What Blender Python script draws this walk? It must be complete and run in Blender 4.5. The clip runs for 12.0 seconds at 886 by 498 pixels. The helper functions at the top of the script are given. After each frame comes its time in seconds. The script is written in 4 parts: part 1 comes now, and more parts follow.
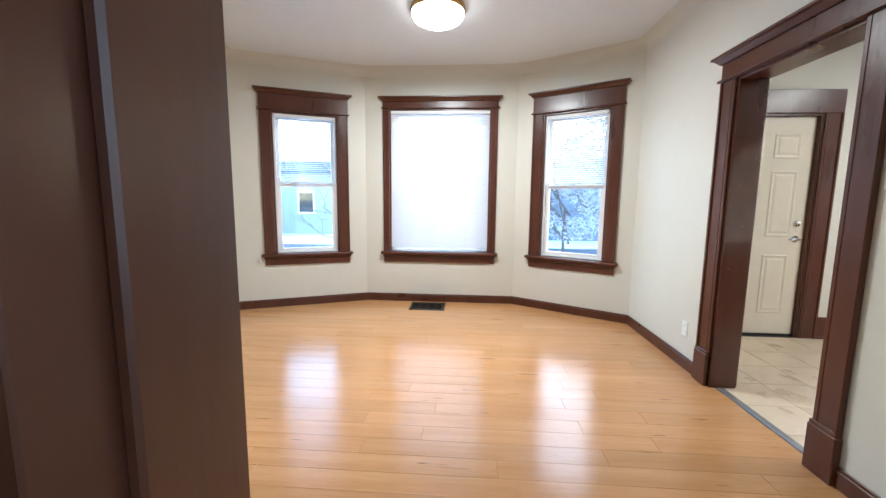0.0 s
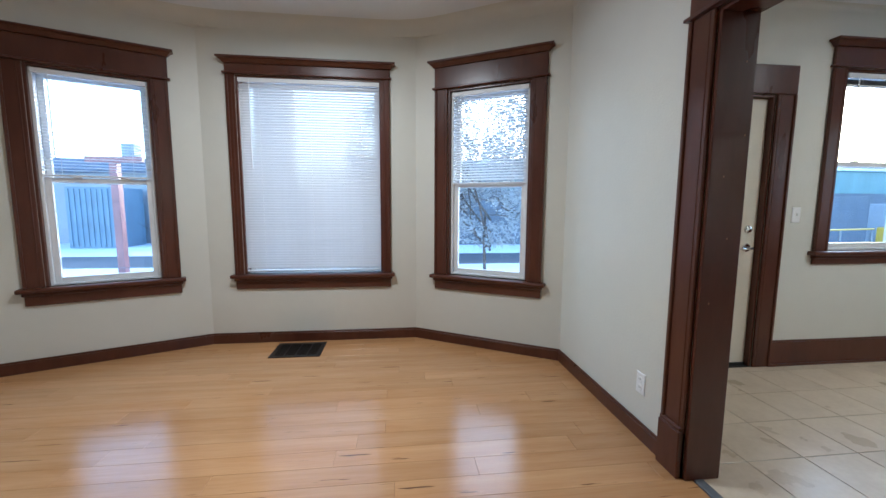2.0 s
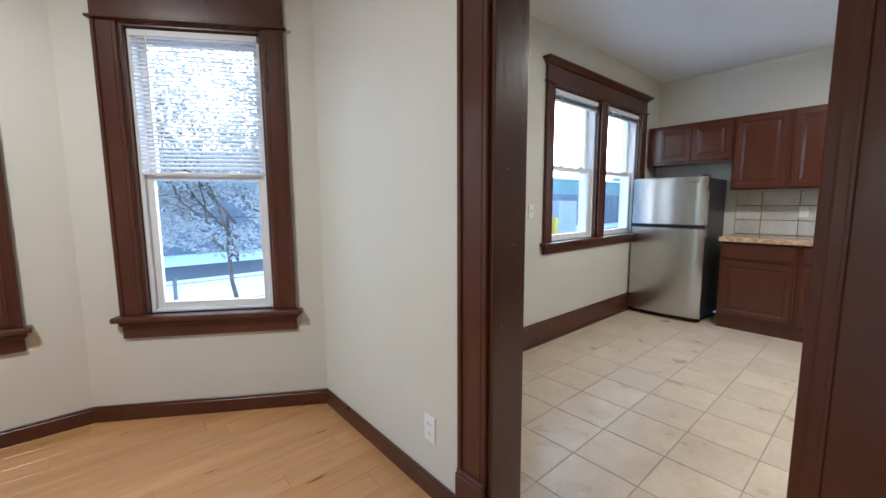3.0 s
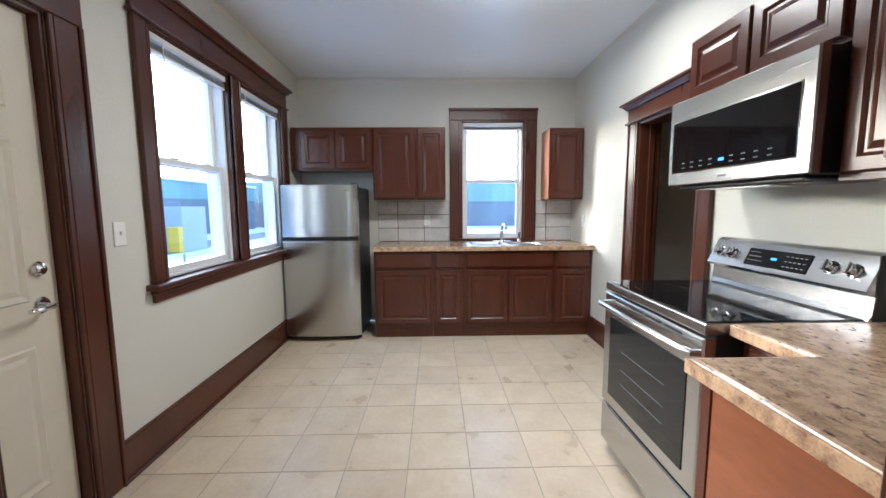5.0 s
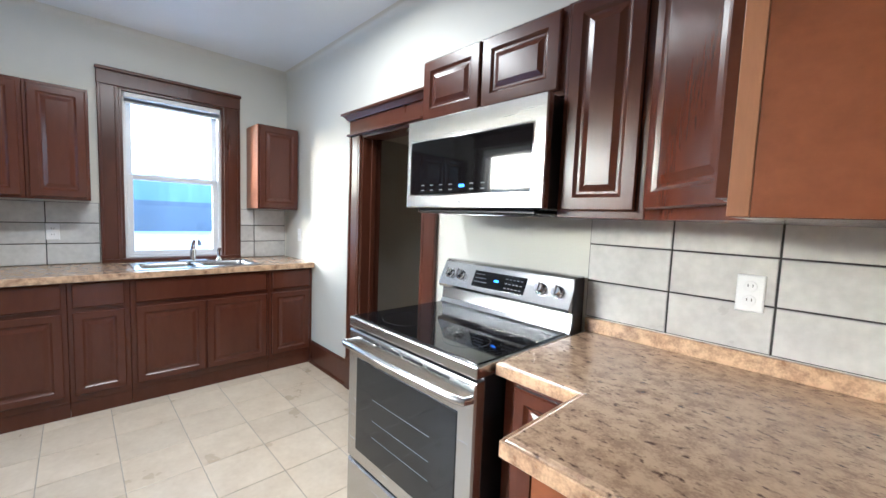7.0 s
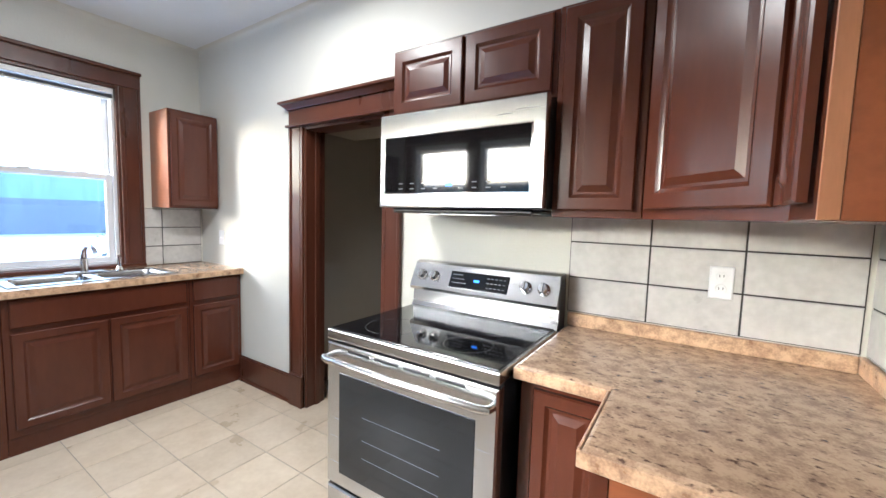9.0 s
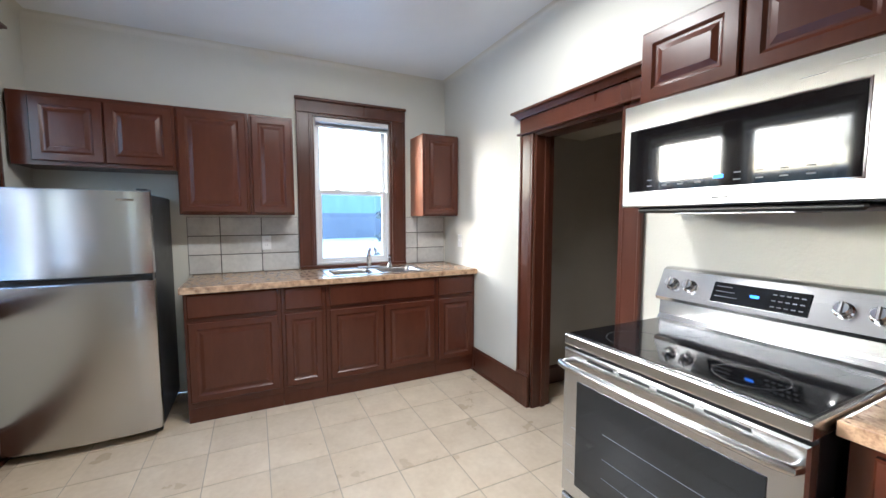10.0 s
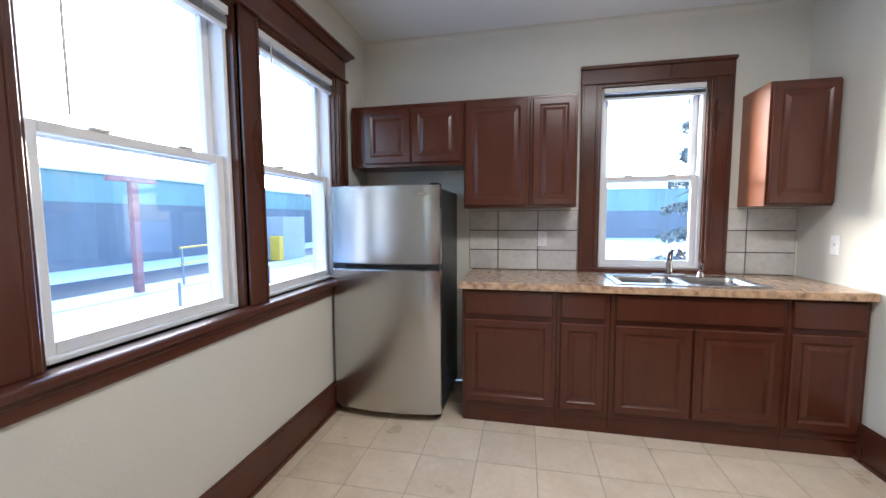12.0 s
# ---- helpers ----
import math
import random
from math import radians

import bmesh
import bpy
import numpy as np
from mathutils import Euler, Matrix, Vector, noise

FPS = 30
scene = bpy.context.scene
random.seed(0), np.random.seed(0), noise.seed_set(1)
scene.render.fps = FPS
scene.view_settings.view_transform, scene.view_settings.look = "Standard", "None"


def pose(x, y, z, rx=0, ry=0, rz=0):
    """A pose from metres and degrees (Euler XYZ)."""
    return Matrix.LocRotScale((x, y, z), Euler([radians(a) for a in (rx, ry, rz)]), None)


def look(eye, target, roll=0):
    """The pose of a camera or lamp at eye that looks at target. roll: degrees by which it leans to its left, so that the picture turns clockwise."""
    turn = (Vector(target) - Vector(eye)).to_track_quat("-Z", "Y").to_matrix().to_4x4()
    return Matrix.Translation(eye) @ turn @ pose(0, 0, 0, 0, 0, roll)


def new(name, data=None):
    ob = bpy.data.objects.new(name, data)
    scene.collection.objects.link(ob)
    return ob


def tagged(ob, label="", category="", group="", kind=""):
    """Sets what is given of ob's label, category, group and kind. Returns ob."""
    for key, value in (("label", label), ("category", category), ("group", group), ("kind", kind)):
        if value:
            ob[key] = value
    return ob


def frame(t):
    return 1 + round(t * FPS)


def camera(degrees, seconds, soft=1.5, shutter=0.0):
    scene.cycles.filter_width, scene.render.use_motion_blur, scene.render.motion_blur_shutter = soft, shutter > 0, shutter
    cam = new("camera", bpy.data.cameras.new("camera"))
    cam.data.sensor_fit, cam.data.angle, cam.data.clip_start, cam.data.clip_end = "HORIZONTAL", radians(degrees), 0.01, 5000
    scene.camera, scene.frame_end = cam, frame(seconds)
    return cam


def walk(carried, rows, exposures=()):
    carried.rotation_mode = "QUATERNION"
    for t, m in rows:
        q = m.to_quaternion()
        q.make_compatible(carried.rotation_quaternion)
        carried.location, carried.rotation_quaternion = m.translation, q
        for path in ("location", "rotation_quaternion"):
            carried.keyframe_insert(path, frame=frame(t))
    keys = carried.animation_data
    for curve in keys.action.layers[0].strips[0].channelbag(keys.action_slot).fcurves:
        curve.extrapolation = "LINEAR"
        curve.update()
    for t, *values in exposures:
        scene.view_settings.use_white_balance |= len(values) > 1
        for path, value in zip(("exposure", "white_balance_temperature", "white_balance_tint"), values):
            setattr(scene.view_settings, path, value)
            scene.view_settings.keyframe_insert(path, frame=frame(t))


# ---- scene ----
cam = camera(97.7, 12.0)
PATH = [
    (0, (-0.099, 0.14, 1.249), (-0.232, 2.12, 1.001), 0.6),
    (0.5, (-0.021, 0.396, 1.255), (-0.338, 2.353, 0.987), 0.7),
    (1, (0.015, 0.602, 1.249), (-0.393, 2.541, 0.979), 0.8),
    (1.5, (0.081, 0.935, 1.238), (-0.094, 2.913, 0.998), 0.5),
    (2, (0.273, 1.279, 1.24), (0.505, 3.253, 1.015), 0.3),
    (2.5, (0.42, 1.62, 1.243), (1.215, 3.441, 1.016), -0.1),
    (3, (0.595, 1.906, 1.248), (1.89, 3.413, 1.017), -0.3),
    (3.5, (0.828, 2.095, 1.268), (2.486, 3.185, 1.024), -0.5),
    (5.5, (1.533, 2.432, 1.301), (3.488, 2.06, 1.11), 0.0),
    (6, (1.624, 2.44, 1.315), (3.485, 1.728, 1.143), 0.5),
    (6.5, (1.754, 2.394, 1.348), (3.443, 1.336, 1.174), 1.1),
    (7, (1.902, 2.374, 1.353), (3.345, 0.999, 1.192), 2.2),
    (9, (2.19, 2.524, 1.359), (3.277, 0.853, 1.194), 1.6),
    (9.5, (2.213, 2.586, 1.347), (3.704, 1.263, 1.184), 0.6),
    (10, (2.27, 2.578, 1.352), (4.062, 1.705, 1.193), -0.0),
    (10.5, (2.35, 2.552, 1.357), (4.293, 2.103, 1.204), 0.1),
    (11, (2.427, 2.519, 1.348), (4.419, 2.451, 1.19), 0.0),
    (11.5, (2.551, 2.567, 1.332), (4.533, 2.781, 1.166), -0.2),
    (12, (2.791, 2.625, 1.312), (4.742, 3.034, 1.15), -0.3),
]
walk(cam, [(t, look(eye, target, roll)) for t, eye, target, roll in PATH], [(0.0, 4.1, 5500, 5), (0.6, 3.75, 5000, 1), (1.5, 3.3, 5000, 2), (2.0, 3.2, 5200, 4), (3.0, 3.4, 5600, 7), (3.5, 3.7, 5600, 8), (5.5, 3.5, 5300, 8),
      (6.5, 3.6, 5200, 7), (7.0, 3.75, 5200, 7), (9.0, 3.85, 5400, 9), (9.6, 3.75, 5400, 9), (10.5, 3.6, 5400, 9), (12.0, 3.5, 5500, 11)])

# ---- world and lights ----
world = bpy.data.worlds.new("sky")
scene.world = world
world.use_nodes = True
wn = world.node_tree
sky = wn.nodes.new("ShaderNodeTexSky")
sky.sky_type = "NISHITA"
sky.sun_disc = False
sky.sun_elevation = radians(15)
sky.sun_rotation = radians(36)
sky.dust_density = 1.2
wn.links.new(sky.outputs[0], wn.nodes["Background"].inputs[0])
wn.nodes["Background"].inputs[1].default_value = 0.15

sun = new("sun", bpy.data.lights.new("sun", "SUN"))
sun.data.energy, sun.data.angle, sun.data.color = 0.4, radians(26), (1.0, 0.98, 0.95)
sun.matrix_world = look((0, 0, 30), (-0.588 * 20, -0.809 * 20, 30 - 5.36))


def lamp(name, kind, place, energy, size=0.2, color=(1, 0.93, 0.84), m=None):
    ob = new(name, bpy.data.lights.new(name, kind))
    ob.data.energy, ob.data.color = energy, color
    if kind == "AREA":
        ob.data.shape, ob.data.size, ob.data.size_y = "RECTANGLE", size[0], size[1]
    else:
        ob.data.shadow_soft_size = size
    ob.matrix_world = m if m else pose(*place)
    return ob


DINING_Z, KITCHEN_Z = 2.775, 2.68
lamp("dining_lamp_light", "AREA", None, 4.2, (0.3, 0.3), m=pose(-0.38, 3.42, DINING_Z - 0.15))
lamp("kitchen_lamp_light", "AREA", None, 3.3, (0.24, 1.15), (1, 0.88, 0.72), m=pose(3.9, 1.95, KITCHEN_Z - 0.085))


# ---- materials ----
def mat(name, color, rough=0.5, metal=0.0, var=0.12, scale=6.0, stretch=(1, 1, 1), bump=0.05, bump_scale=60.0,
        second=None, spec=0.5, coat=0.0, per_piece=0.0, rough_var=0.08, trans=0.0, detail=5.0, contrast=(0.3, 0.7), aniso=0.0):
    """A surface with colour varied at two scales, rough patches and fine relief."""
    m = bpy.data.materials.new(name)
    m.use_nodes = True
    nt = m.node_tree
    b = nt.nodes["Principled BSDF"]
    N, L = nt.nodes.new, nt.links.new
    co = N("ShaderNodeTexCoord")
    geo = co.outputs["Object"]
    mp = N("ShaderNodeMapping")
    mp.inputs["Scale"].default_value = stretch
    if per_piece:
        info = N("ShaderNodeObjectInfo")
        off = N("ShaderNodeVectorMath")
        off.operation = "MULTIPLY_ADD"
        comb = N("ShaderNodeCombineXYZ")
        for k in range(3):
            L(info.outputs["Random"], comb.inputs[k])
        L(comb.outputs[0], off.inputs[0])
        off.inputs[1].default_value = (37, 53, 71)
        L(geo, off.inputs[2])
        L(off.outputs[0], mp.inputs[0])
    else:
        L(geo, mp.inputs[0])
    n1, n2, n3 = N("ShaderNodeTexNoise"), N("ShaderNodeTexNoise"), N("ShaderNodeTexNoise")
    for n, sc, d in ((n1, scale, detail), (n2, scale * 6.5, 4.0), (n3, bump_scale, 3.0)):
        n.inputs["Scale"].default_value, n.inputs["Detail"].default_value = sc, d
        L(mp.outputs[0], n.inputs["Vector"])
    c2 = second if second else tuple(max(0.0, c * (1 - 2.2 * var)) for c in color)
    ramp = N("ShaderNodeValToRGB")
    ramp.color_ramp.elements[0].position, ramp.color_ramp.elements[1].position = contrast
    ramp.color_ramp.elements[0].color, ramp.color_ramp.elements[1].color = (*c2, 1), (*color, 1)
    add = N("ShaderNodeMath")
    add.operation = "MULTIPLY_ADD"
    L(n2.outputs[0], add.inputs[0])
    add.inputs[1].default_value = 0.45
    sub = N("ShaderNodeMath")
    sub.operation = "MULTIPLY_ADD"
    L(n1.outputs[0], sub.inputs[0])
    sub.inputs[1].default_value, sub.inputs[2].default_value = 0.9, -0.18
    L(sub.outputs[0], add.inputs[2])
    L(add.outputs[0], ramp.inputs[0])
    out = ramp.outputs[0]
    if per_piece:
        hsv = N("ShaderNodeHueSaturation")
        rng = N("ShaderNodeMapRange")
        rng.inputs[3].default_value, rng.inputs[4].default_value = 1 - per_piece, 1 + per_piece
        L(info.outputs["Random"], rng.inputs[0])
        L(rng.outputs[0], hsv.inputs["Value"])
        L(out, hsv.inputs["Color"])
        out = hsv.outputs[0]
    L(out, b.inputs["Base Color"])
    rr = N("ShaderNodeMapRange")
    rr.inputs[3].default_value, rr.inputs[4].default_value = max(0.02, rough - rough_var), min(1, rough + rough_var)
    L(n1.outputs[0], rr.inputs[0])
    L(rr.outputs[0], b.inputs["Roughness"])
    b.inputs["Metallic"].default_value = metal
    b.inputs["Specular IOR Level"].default_value = spec
    b.inputs["Coat Weight"].default_value = coat
    b.inputs["Coat Roughness"].default_value = 0.15
    b.inputs["Anisotropic"].default_value = aniso
    if trans:
        tr, mx = N("ShaderNodeBsdfTranslucent"), N("ShaderNodeMixShader")
        L(out, tr.inputs[0])
        mx.inputs[0].default_value = trans
        L(b.outputs[0], mx.inputs[1])
        L(tr.outputs[0], mx.inputs[2])
        L(mx.outputs[0], nt.nodes["Material Output"].inputs[0])
    if bump:
        bp = N("ShaderNodeBump")
        bp.inputs["Strength"].default_value, bp.inputs["Distance"].default_value = bump, 0.01
        L(n3.outputs[0], bp.inputs["Height"])
        L(bp.outputs[0], b.inputs["Normal"])
    return m


def flecks(m, color, stretch, scale, low, high):
    """Short dark cracks along the grain, and knots."""
    nt = m.node_tree
    N, L = nt.nodes.new, nt.links.new
    b = nt.nodes["Principled BSDF"]
    src = b.inputs["Base Color"].links[0].from_socket
    mp = [n for n in nt.nodes if n.type == "MAPPING"][0]
    sc = N("ShaderNodeVectorMath")
    sc.operation = "MULTIPLY"
    sc.inputs[1].default_value = stretch
    L(mp.outputs[0], sc.inputs[0])
    n = N("ShaderNodeTexNoise")
    n.inputs["Scale"].default_value, n.inputs["Detail"].default_value = scale, 3.0
    L(sc.outputs[0], n.inputs["Vector"])
    rg = N("ShaderNodeMapRange")
    rg.inputs[1].default_value, rg.inputs[2].default_value = low, high
    L(n.outputs[0], rg.inputs[0])
    mx = N("ShaderNodeMix")
    mx.data_type = "RGBA"
    L(rg.outputs[0], mx.inputs[0])
    L(src, mx.inputs[6])
    mx.inputs[7].default_value = (*color, 1)
    L(mx.outputs[2], b.inputs["Base Color"])


def glow(name, color, strength):
    m = mat(name, color, 0.4, bump=0)
    b = m.node_tree.nodes["Principled BSDF"]
    b.inputs["Emission Color"].default_value = (*color, 1)
    b.inputs["Emission Strength"].default_value = strength
    return m


def pane_glass(name, tint=(0.97, 0.985, 1.0)):
    m = bpy.data.materials.new(name)
    m.use_nodes = True
    nt = m.node_tree
    nt.nodes.clear()
    N, L = nt.nodes.new, nt.links.new
    o, mx, t, g = N("ShaderNodeOutputMaterial"), N("ShaderNodeMixShader"), N("ShaderNodeBsdfTransparent"), N("ShaderNodeBsdfGlossy")
    lw, pw, f = N("ShaderNodeLayerWeight"), N("ShaderNodeMath"), N("ShaderNodeMath")
    lw.inputs[0].default_value = 0.5
    pw.operation, f.operation = "POWER", "MULTIPLY_ADD"
    pw.inputs[1].default_value, f.inputs[1].default_value, f.inputs[2].default_value = 4.0, 0.5, 0.03
    L(lw.outputs["Facing"], pw.inputs[0])
    L(pw.outputs[0], f.inputs[0])
    t.inputs[0].default_value = (*tint, 1)
    g.inputs["Roughness"].default_value = 0.02
    L(f.outputs[0], mx.inputs[0])
    L(t.outputs[0], mx.inputs[1])
    L(g.outputs[0], mx.inputs[2])
    L(mx.outputs[0], o.inputs[0])
    return m


WALL = mat("wall_paint", (0.69, 0.675, 0.60), 0.5, var=0.02, scale=1.3, bump=0.12, bump_scale=90, rough_var=0.05)
CEIL = mat("ceiling_paint", (0.80, 0.82, 0.83), 0.38, var=0.02, scale=1.0, bump=0.12, bump_scale=50)
TRIM = mat("brown_trim_paint", (0.108, 0.034, 0.018), 0.3, var=0.18, scale=3, stretch=(1, 1, 0.25), bump=0.08, bump_scale=25, coat=0.05, spec=0.45)
CHERRY = mat("cherry_cabinet", (0.095, 0.026, 0.013), 0.25, var=0.09, scale=3, stretch=(2, 2, 0.6), bump=0.03, bump_scale=40, coat=0.05, spec=0.45, rough_var=0.03)
CHERRY_END = mat("cherry_veneer_end", (0.30, 0.095, 0.035), 0.35, var=0.14, scale=4, stretch=(0.6, 2, 2.4), bump=0.03, bump_scale=60, coat=0.15)
CHERRY_EDGE = mat("light_cherry_edge", (0.42, 0.19, 0.09), 0.4, var=0.1, scale=6, stretch=(3, 3, 0.5), bump=0.02)
VINYL = mat("white_window_vinyl", (0.80, 0.80, 0.80), 0.4, var=0.03, scale=4, bump=0.02)
GLASS = pane_glass("window_glass")
SLAT = mat("blind_slat_vinyl", (0.74, 0.75, 0.78), 0.45, var=0.03, scale=5, bump=0.0, trans=0.12)
PLANK = mat("oak_laminate", (0.58, 0.325, 0.145), 0.2, var=0.12, scale=2.2, stretch=(0.55, 7, 1), bump=0.04, bump_scale=22,
            second=(0.46, 0.225, 0.085), per_piece=0.07, rough_var=0.05, contrast=(0.25, 0.75))
flecks(PLANK, (0.11, 0.045, 0.018), (4.0, 5.0, 1), 1.6, 0.69, 0.74)
KNOT = mat("plank_gap", (0.17, 0.075, 0.03), 0.6, var=0.2)
TILE = mat("floor_tile", (0.72, 0.61, 0.46), 0.3, var=0.1, scale=5.5, bump=0.06, bump_scale=30, second=(0.60, 0.485, 0.345), per_piece=0.05, detail=7, contrast=(0.28, 0.72))
GROUT = mat("floor_grout", (0.52, 0.45, 0.35), 0.8, var=0.15, scale=20)
SPLASH = mat("grey_wall_tile", (0.68, 0.66, 0.625), 0.3, var=0.1, scale=5, bump=0.03, second=(0.50, 0.485, 0.46), per_piece=0.06, detail=7)
DARK_GROUT = mat("dark_grout", (0.05, 0.045, 0.04), 0.8, var=0.15, scale=20)
STEEL = mat("brushed_steel", (0.52, 0.52, 0.52), 0.26, 1.0, var=0.015, scale=4, stretch=(1, 1, 40), bump=0.0, aniso=0.5, rough_var=0.04)
STEEL_V = mat("brushed_steel_upright", (0.56, 0.56, 0.56), 0.24, 1.0, var=0.015, scale=4, stretch=(40, 40, 1), bump=0.0, aniso=0.5, rough_var=0.03)
CHROME = mat("chrome", (0.75, 0.75, 0.76), 0.1, 1.0, var=0.01, bump=0)
BLACK_GLASS = mat("black_glass", (0.006, 0.006, 0.007), 0.05, var=0.0, bump=0, spec=0.6, rough_var=0.015)
OVEN_GLASS = mat("oven_glass", (0.01, 0.012, 0.014), 0.07, var=0.0, bump=0, spec=0.5, rough_var=0.02)
BLACK = mat("black_plastic", (0.012, 0.012, 0.013), 0.4, var=0.1, bump=0.03)
DARK_SIDE = mat("dark_grey_enamel", (0.035, 0.036, 0.04), 0.4, var=0.1, scale=8, bump=0.12, bump_scale=250)
WHITE_PLASTIC = mat("white_plastic", (0.86, 0.86, 0.85), 0.35, var=0.02, bump=0)
DOOR_PAINT = mat("cream_door_paint", (0.72, 0.66, 0.54), 0.4, var=0.03, scale=3, bump=0.05, bump_scale=40)
BLUE = glow("blue_display", (0.05, 0.25, 1.0), 0.25)
RING = mat("dim_ring_print", (0.06, 0.06, 0.065), 0.25, var=0.02, bump=0)
MARK = mat("pale_print", (0.2, 0.205, 0.215), 0.5, var=0.02, bump=0)
SHADE = glow("lit_shade_glass", (1.0, 0.95, 0.86), 0.7)
BRASS = mat("brass", (0.55, 0.36, 0.12), 0.25, 1.0, var=0.05, bump=0)
RUBBER = mat("black_rubber", (0.02, 0.02, 0.02), 0.7, var=0.1)
REGISTER = mat("dark_bronze_metal", (0.03, 0.025, 0.022), 0.4, 0.6, var=0.1)
COUNTER = mat("granite_look_laminate", (0.47, 0.33, 0.215), 0.2, var=0.2, scale=26, stretch=(1, 1, 1), bump=0.02, second=(0.27, 0.175, 0.115), detail=8, contrast=(0.33, 0.62))
flecks(COUNTER, (0.075, 0.042, 0.03), (0.75, 1.2, 1), 62.0, 0.58, 0.72)
COUNTER_EDGE = mat("granite_look_edge", (0.62, 0.42, 0.26), 0.3, var=0.2, scale=26, bump=0.02, second=(0.30, 0.18, 0.11), detail=8, contrast=(0.33, 0.6))
SNOW = mat("snow", (0.70, 0.74, 0.82), 0.8, var=0.06, scale=0.25, bump=0.4, bump_scale=1.2)
ROAD = mat("wet_asphalt", (0.09, 0.095, 0.11), 0.5, var=0.25, scale=0.4, bump=0.2, bump_scale=4)
# siding colours are greyed and lightened to include the outdoor haze
TEAL = mat("teal_metal_siding", (0.17, 0.26, 0.27), 0.5, var=0.15, scale=0.4, stretch=(1, 1, 0.2), bump=0.05)
SLATE = mat("grey_blue_siding", (0.13, 0.145, 0.18), 0.55, var=0.15, scale=0.4, stretch=(1, 1, 0.2), bump=0.05)
PALE = mat("pale_siding", (0.30, 0.32, 0.36), 0.6, var=0.1, scale=0.5)
BRICK = mat("orange_brick", (0.46, 0.22, 0.13), 0.8, var=0.2, scale=2)
ROOFING = mat("dark_roof_felt", (0.10, 0.13, 0.19), 0.8, var=0.2, scale=2)
BARK = mat("bark", (0.17, 0.14, 0.12), 0.9, var=0.3, scale=9, bump=0.5, bump_scale=30)
NEEDLES = mat("spruce_needles", (0.17, 0.21, 0.21), 0.7, var=0.3, scale=6, bump=0)
# foliage colour lightened to carry the haze and glass reflection over it
LEAVES = mat("haze_paled_foliage", (0.48, 0.52, 0.54), 0.7, var=0.2, scale=4, bump=0, trans=0.5)
# post and container colours also have the haze mixed in
RED_PAINT = mat("haze_paled_red", (0.30, 0.14, 0.14), 0.5, var=0.2)
CONTAINER = mat("blue_container_paint", (0.16, 0.23, 0.31), 0.5, var=0.15, scale=1.5)
YELLOW = mat("yellow_paint", (0.55, 0.36, 0.04), 0.5, var=0.1)
GALV = mat("galvanised_wire", (0.22, 0.23, 0.25), 0.5, 0.5, var=0.1)
# darker, greyer tone than the cream walls, for hall sides and lintel box
HALL = mat("hall_grey_tone", (0.42, 0.39, 0.33), 0.6, var=0.03, scale=2, bump=0.1, bump_scale=80)


# ---- mesh helpers ----
def finish(bm, bevel=0.0, seg=1):
    if bevel:
        bmesh.ops.bevel(bm, geom=bm.edges[:], offset=bevel, segments=seg, affect="EDGES", clamp_overlap=True, profile=0.5)
    return bm


def boxes(*items, bevel=0.0, seg=1):
    """Boxes (x0, x1, y0, y1, z0, z1) in one mesh, edges bevelled."""
    bm = bmesh.new()
    for x0, x1, y0, y1, z0, z1 in items:
        m = Matrix.Translation(((x0 + x1) / 2, (y0 + y1) / 2, (z0 + z1) / 2)) @ Matrix.Diagonal((x1 - x0, y1 - y0, z1 - z0, 1))
        bmesh.ops.create_cube(bm, size=1, matrix=m)
    return finish(bm, bevel, seg)


def loft(rings, cap=True, closed=True):
    """Skin through rings of points, all of the same count."""
    bm = bmesh.new()
    vs = [[bm.verts.new(p) for p in r] for r in rings]
    n = len(rings[0])
    for a, b in zip(vs, vs[1:]):
        for k in range(n if closed else n - 1):
            bm.faces.new((a[k], a[(k + 1) % n], b[(k + 1) % n], b[k]))
    if cap:
        bm.faces.new(vs[0][::-1])
        bm.faces.new(vs[-1])
    bmesh.ops.recalc_face_normals(bm, faces=bm.faces)
    return bm


def lathe(profile, n=24, cap=True):
    return loft([[(r * math.cos(2 * math.pi * k / n), r * math.sin(2 * math.pi * k / n), z) for k in range(n)] for r, z in profile], cap)


def tube(points, radius, n=10):
    """A round bar along points; radius one number or one a point."""
    pts = [Vector(p) for p in points]
    rs = radius if isinstance(radius, (list, tuple)) else [radius] * len(pts)
    rings, side = [], None
    for k, p in enumerate(pts):
        d = (pts[min(k + 1, len(pts) - 1)] - pts[max(k - 1, 0)]).normalized()
        if side is None:
            side = d.orthogonal().normalized()
        side = (side - d * side.dot(d)).normalized()
        up = d.cross(side)
        rings.append([p + rs[k] * (math.cos(2 * math.pi * j / n) * side + math.sin(2 * math.pi * j / n) * up) for j in range(n)])
    return loft(rings)


def merge(*bms):
    out = bmesh.new()
    for b in bms:
        me = bpy.data.meshes.new("t")
        b.to_mesh(me)
        out.from_mesh(me)
        bpy.data.meshes.remove(me)
        b.free()
    return out


def moved(bm, m):
    bmesh.ops.transform(bm, matrix=m, verts=bm.verts)
    return bm


def mesh_of(name, bm, material, smooth=False):
    me = bpy.data.meshes.new(name)
    bmesh.ops.recalc_face_normals(bm, faces=bm.faces)
    bm.to_mesh(me)
    bm.free()
    me.materials.append(material)
    if smooth:
        me.set_sharp_from_angle(angle=radians(35))
        me.polygons.foreach_set("use_smooth", [True] * len(me.polygons))
    return me


def part(name, bm, material, parent, label="", smooth=False):
    ob = new(name, mesh_of(name, bm, material, smooth))
    ob.parent = parent
    return tagged(ob, label)


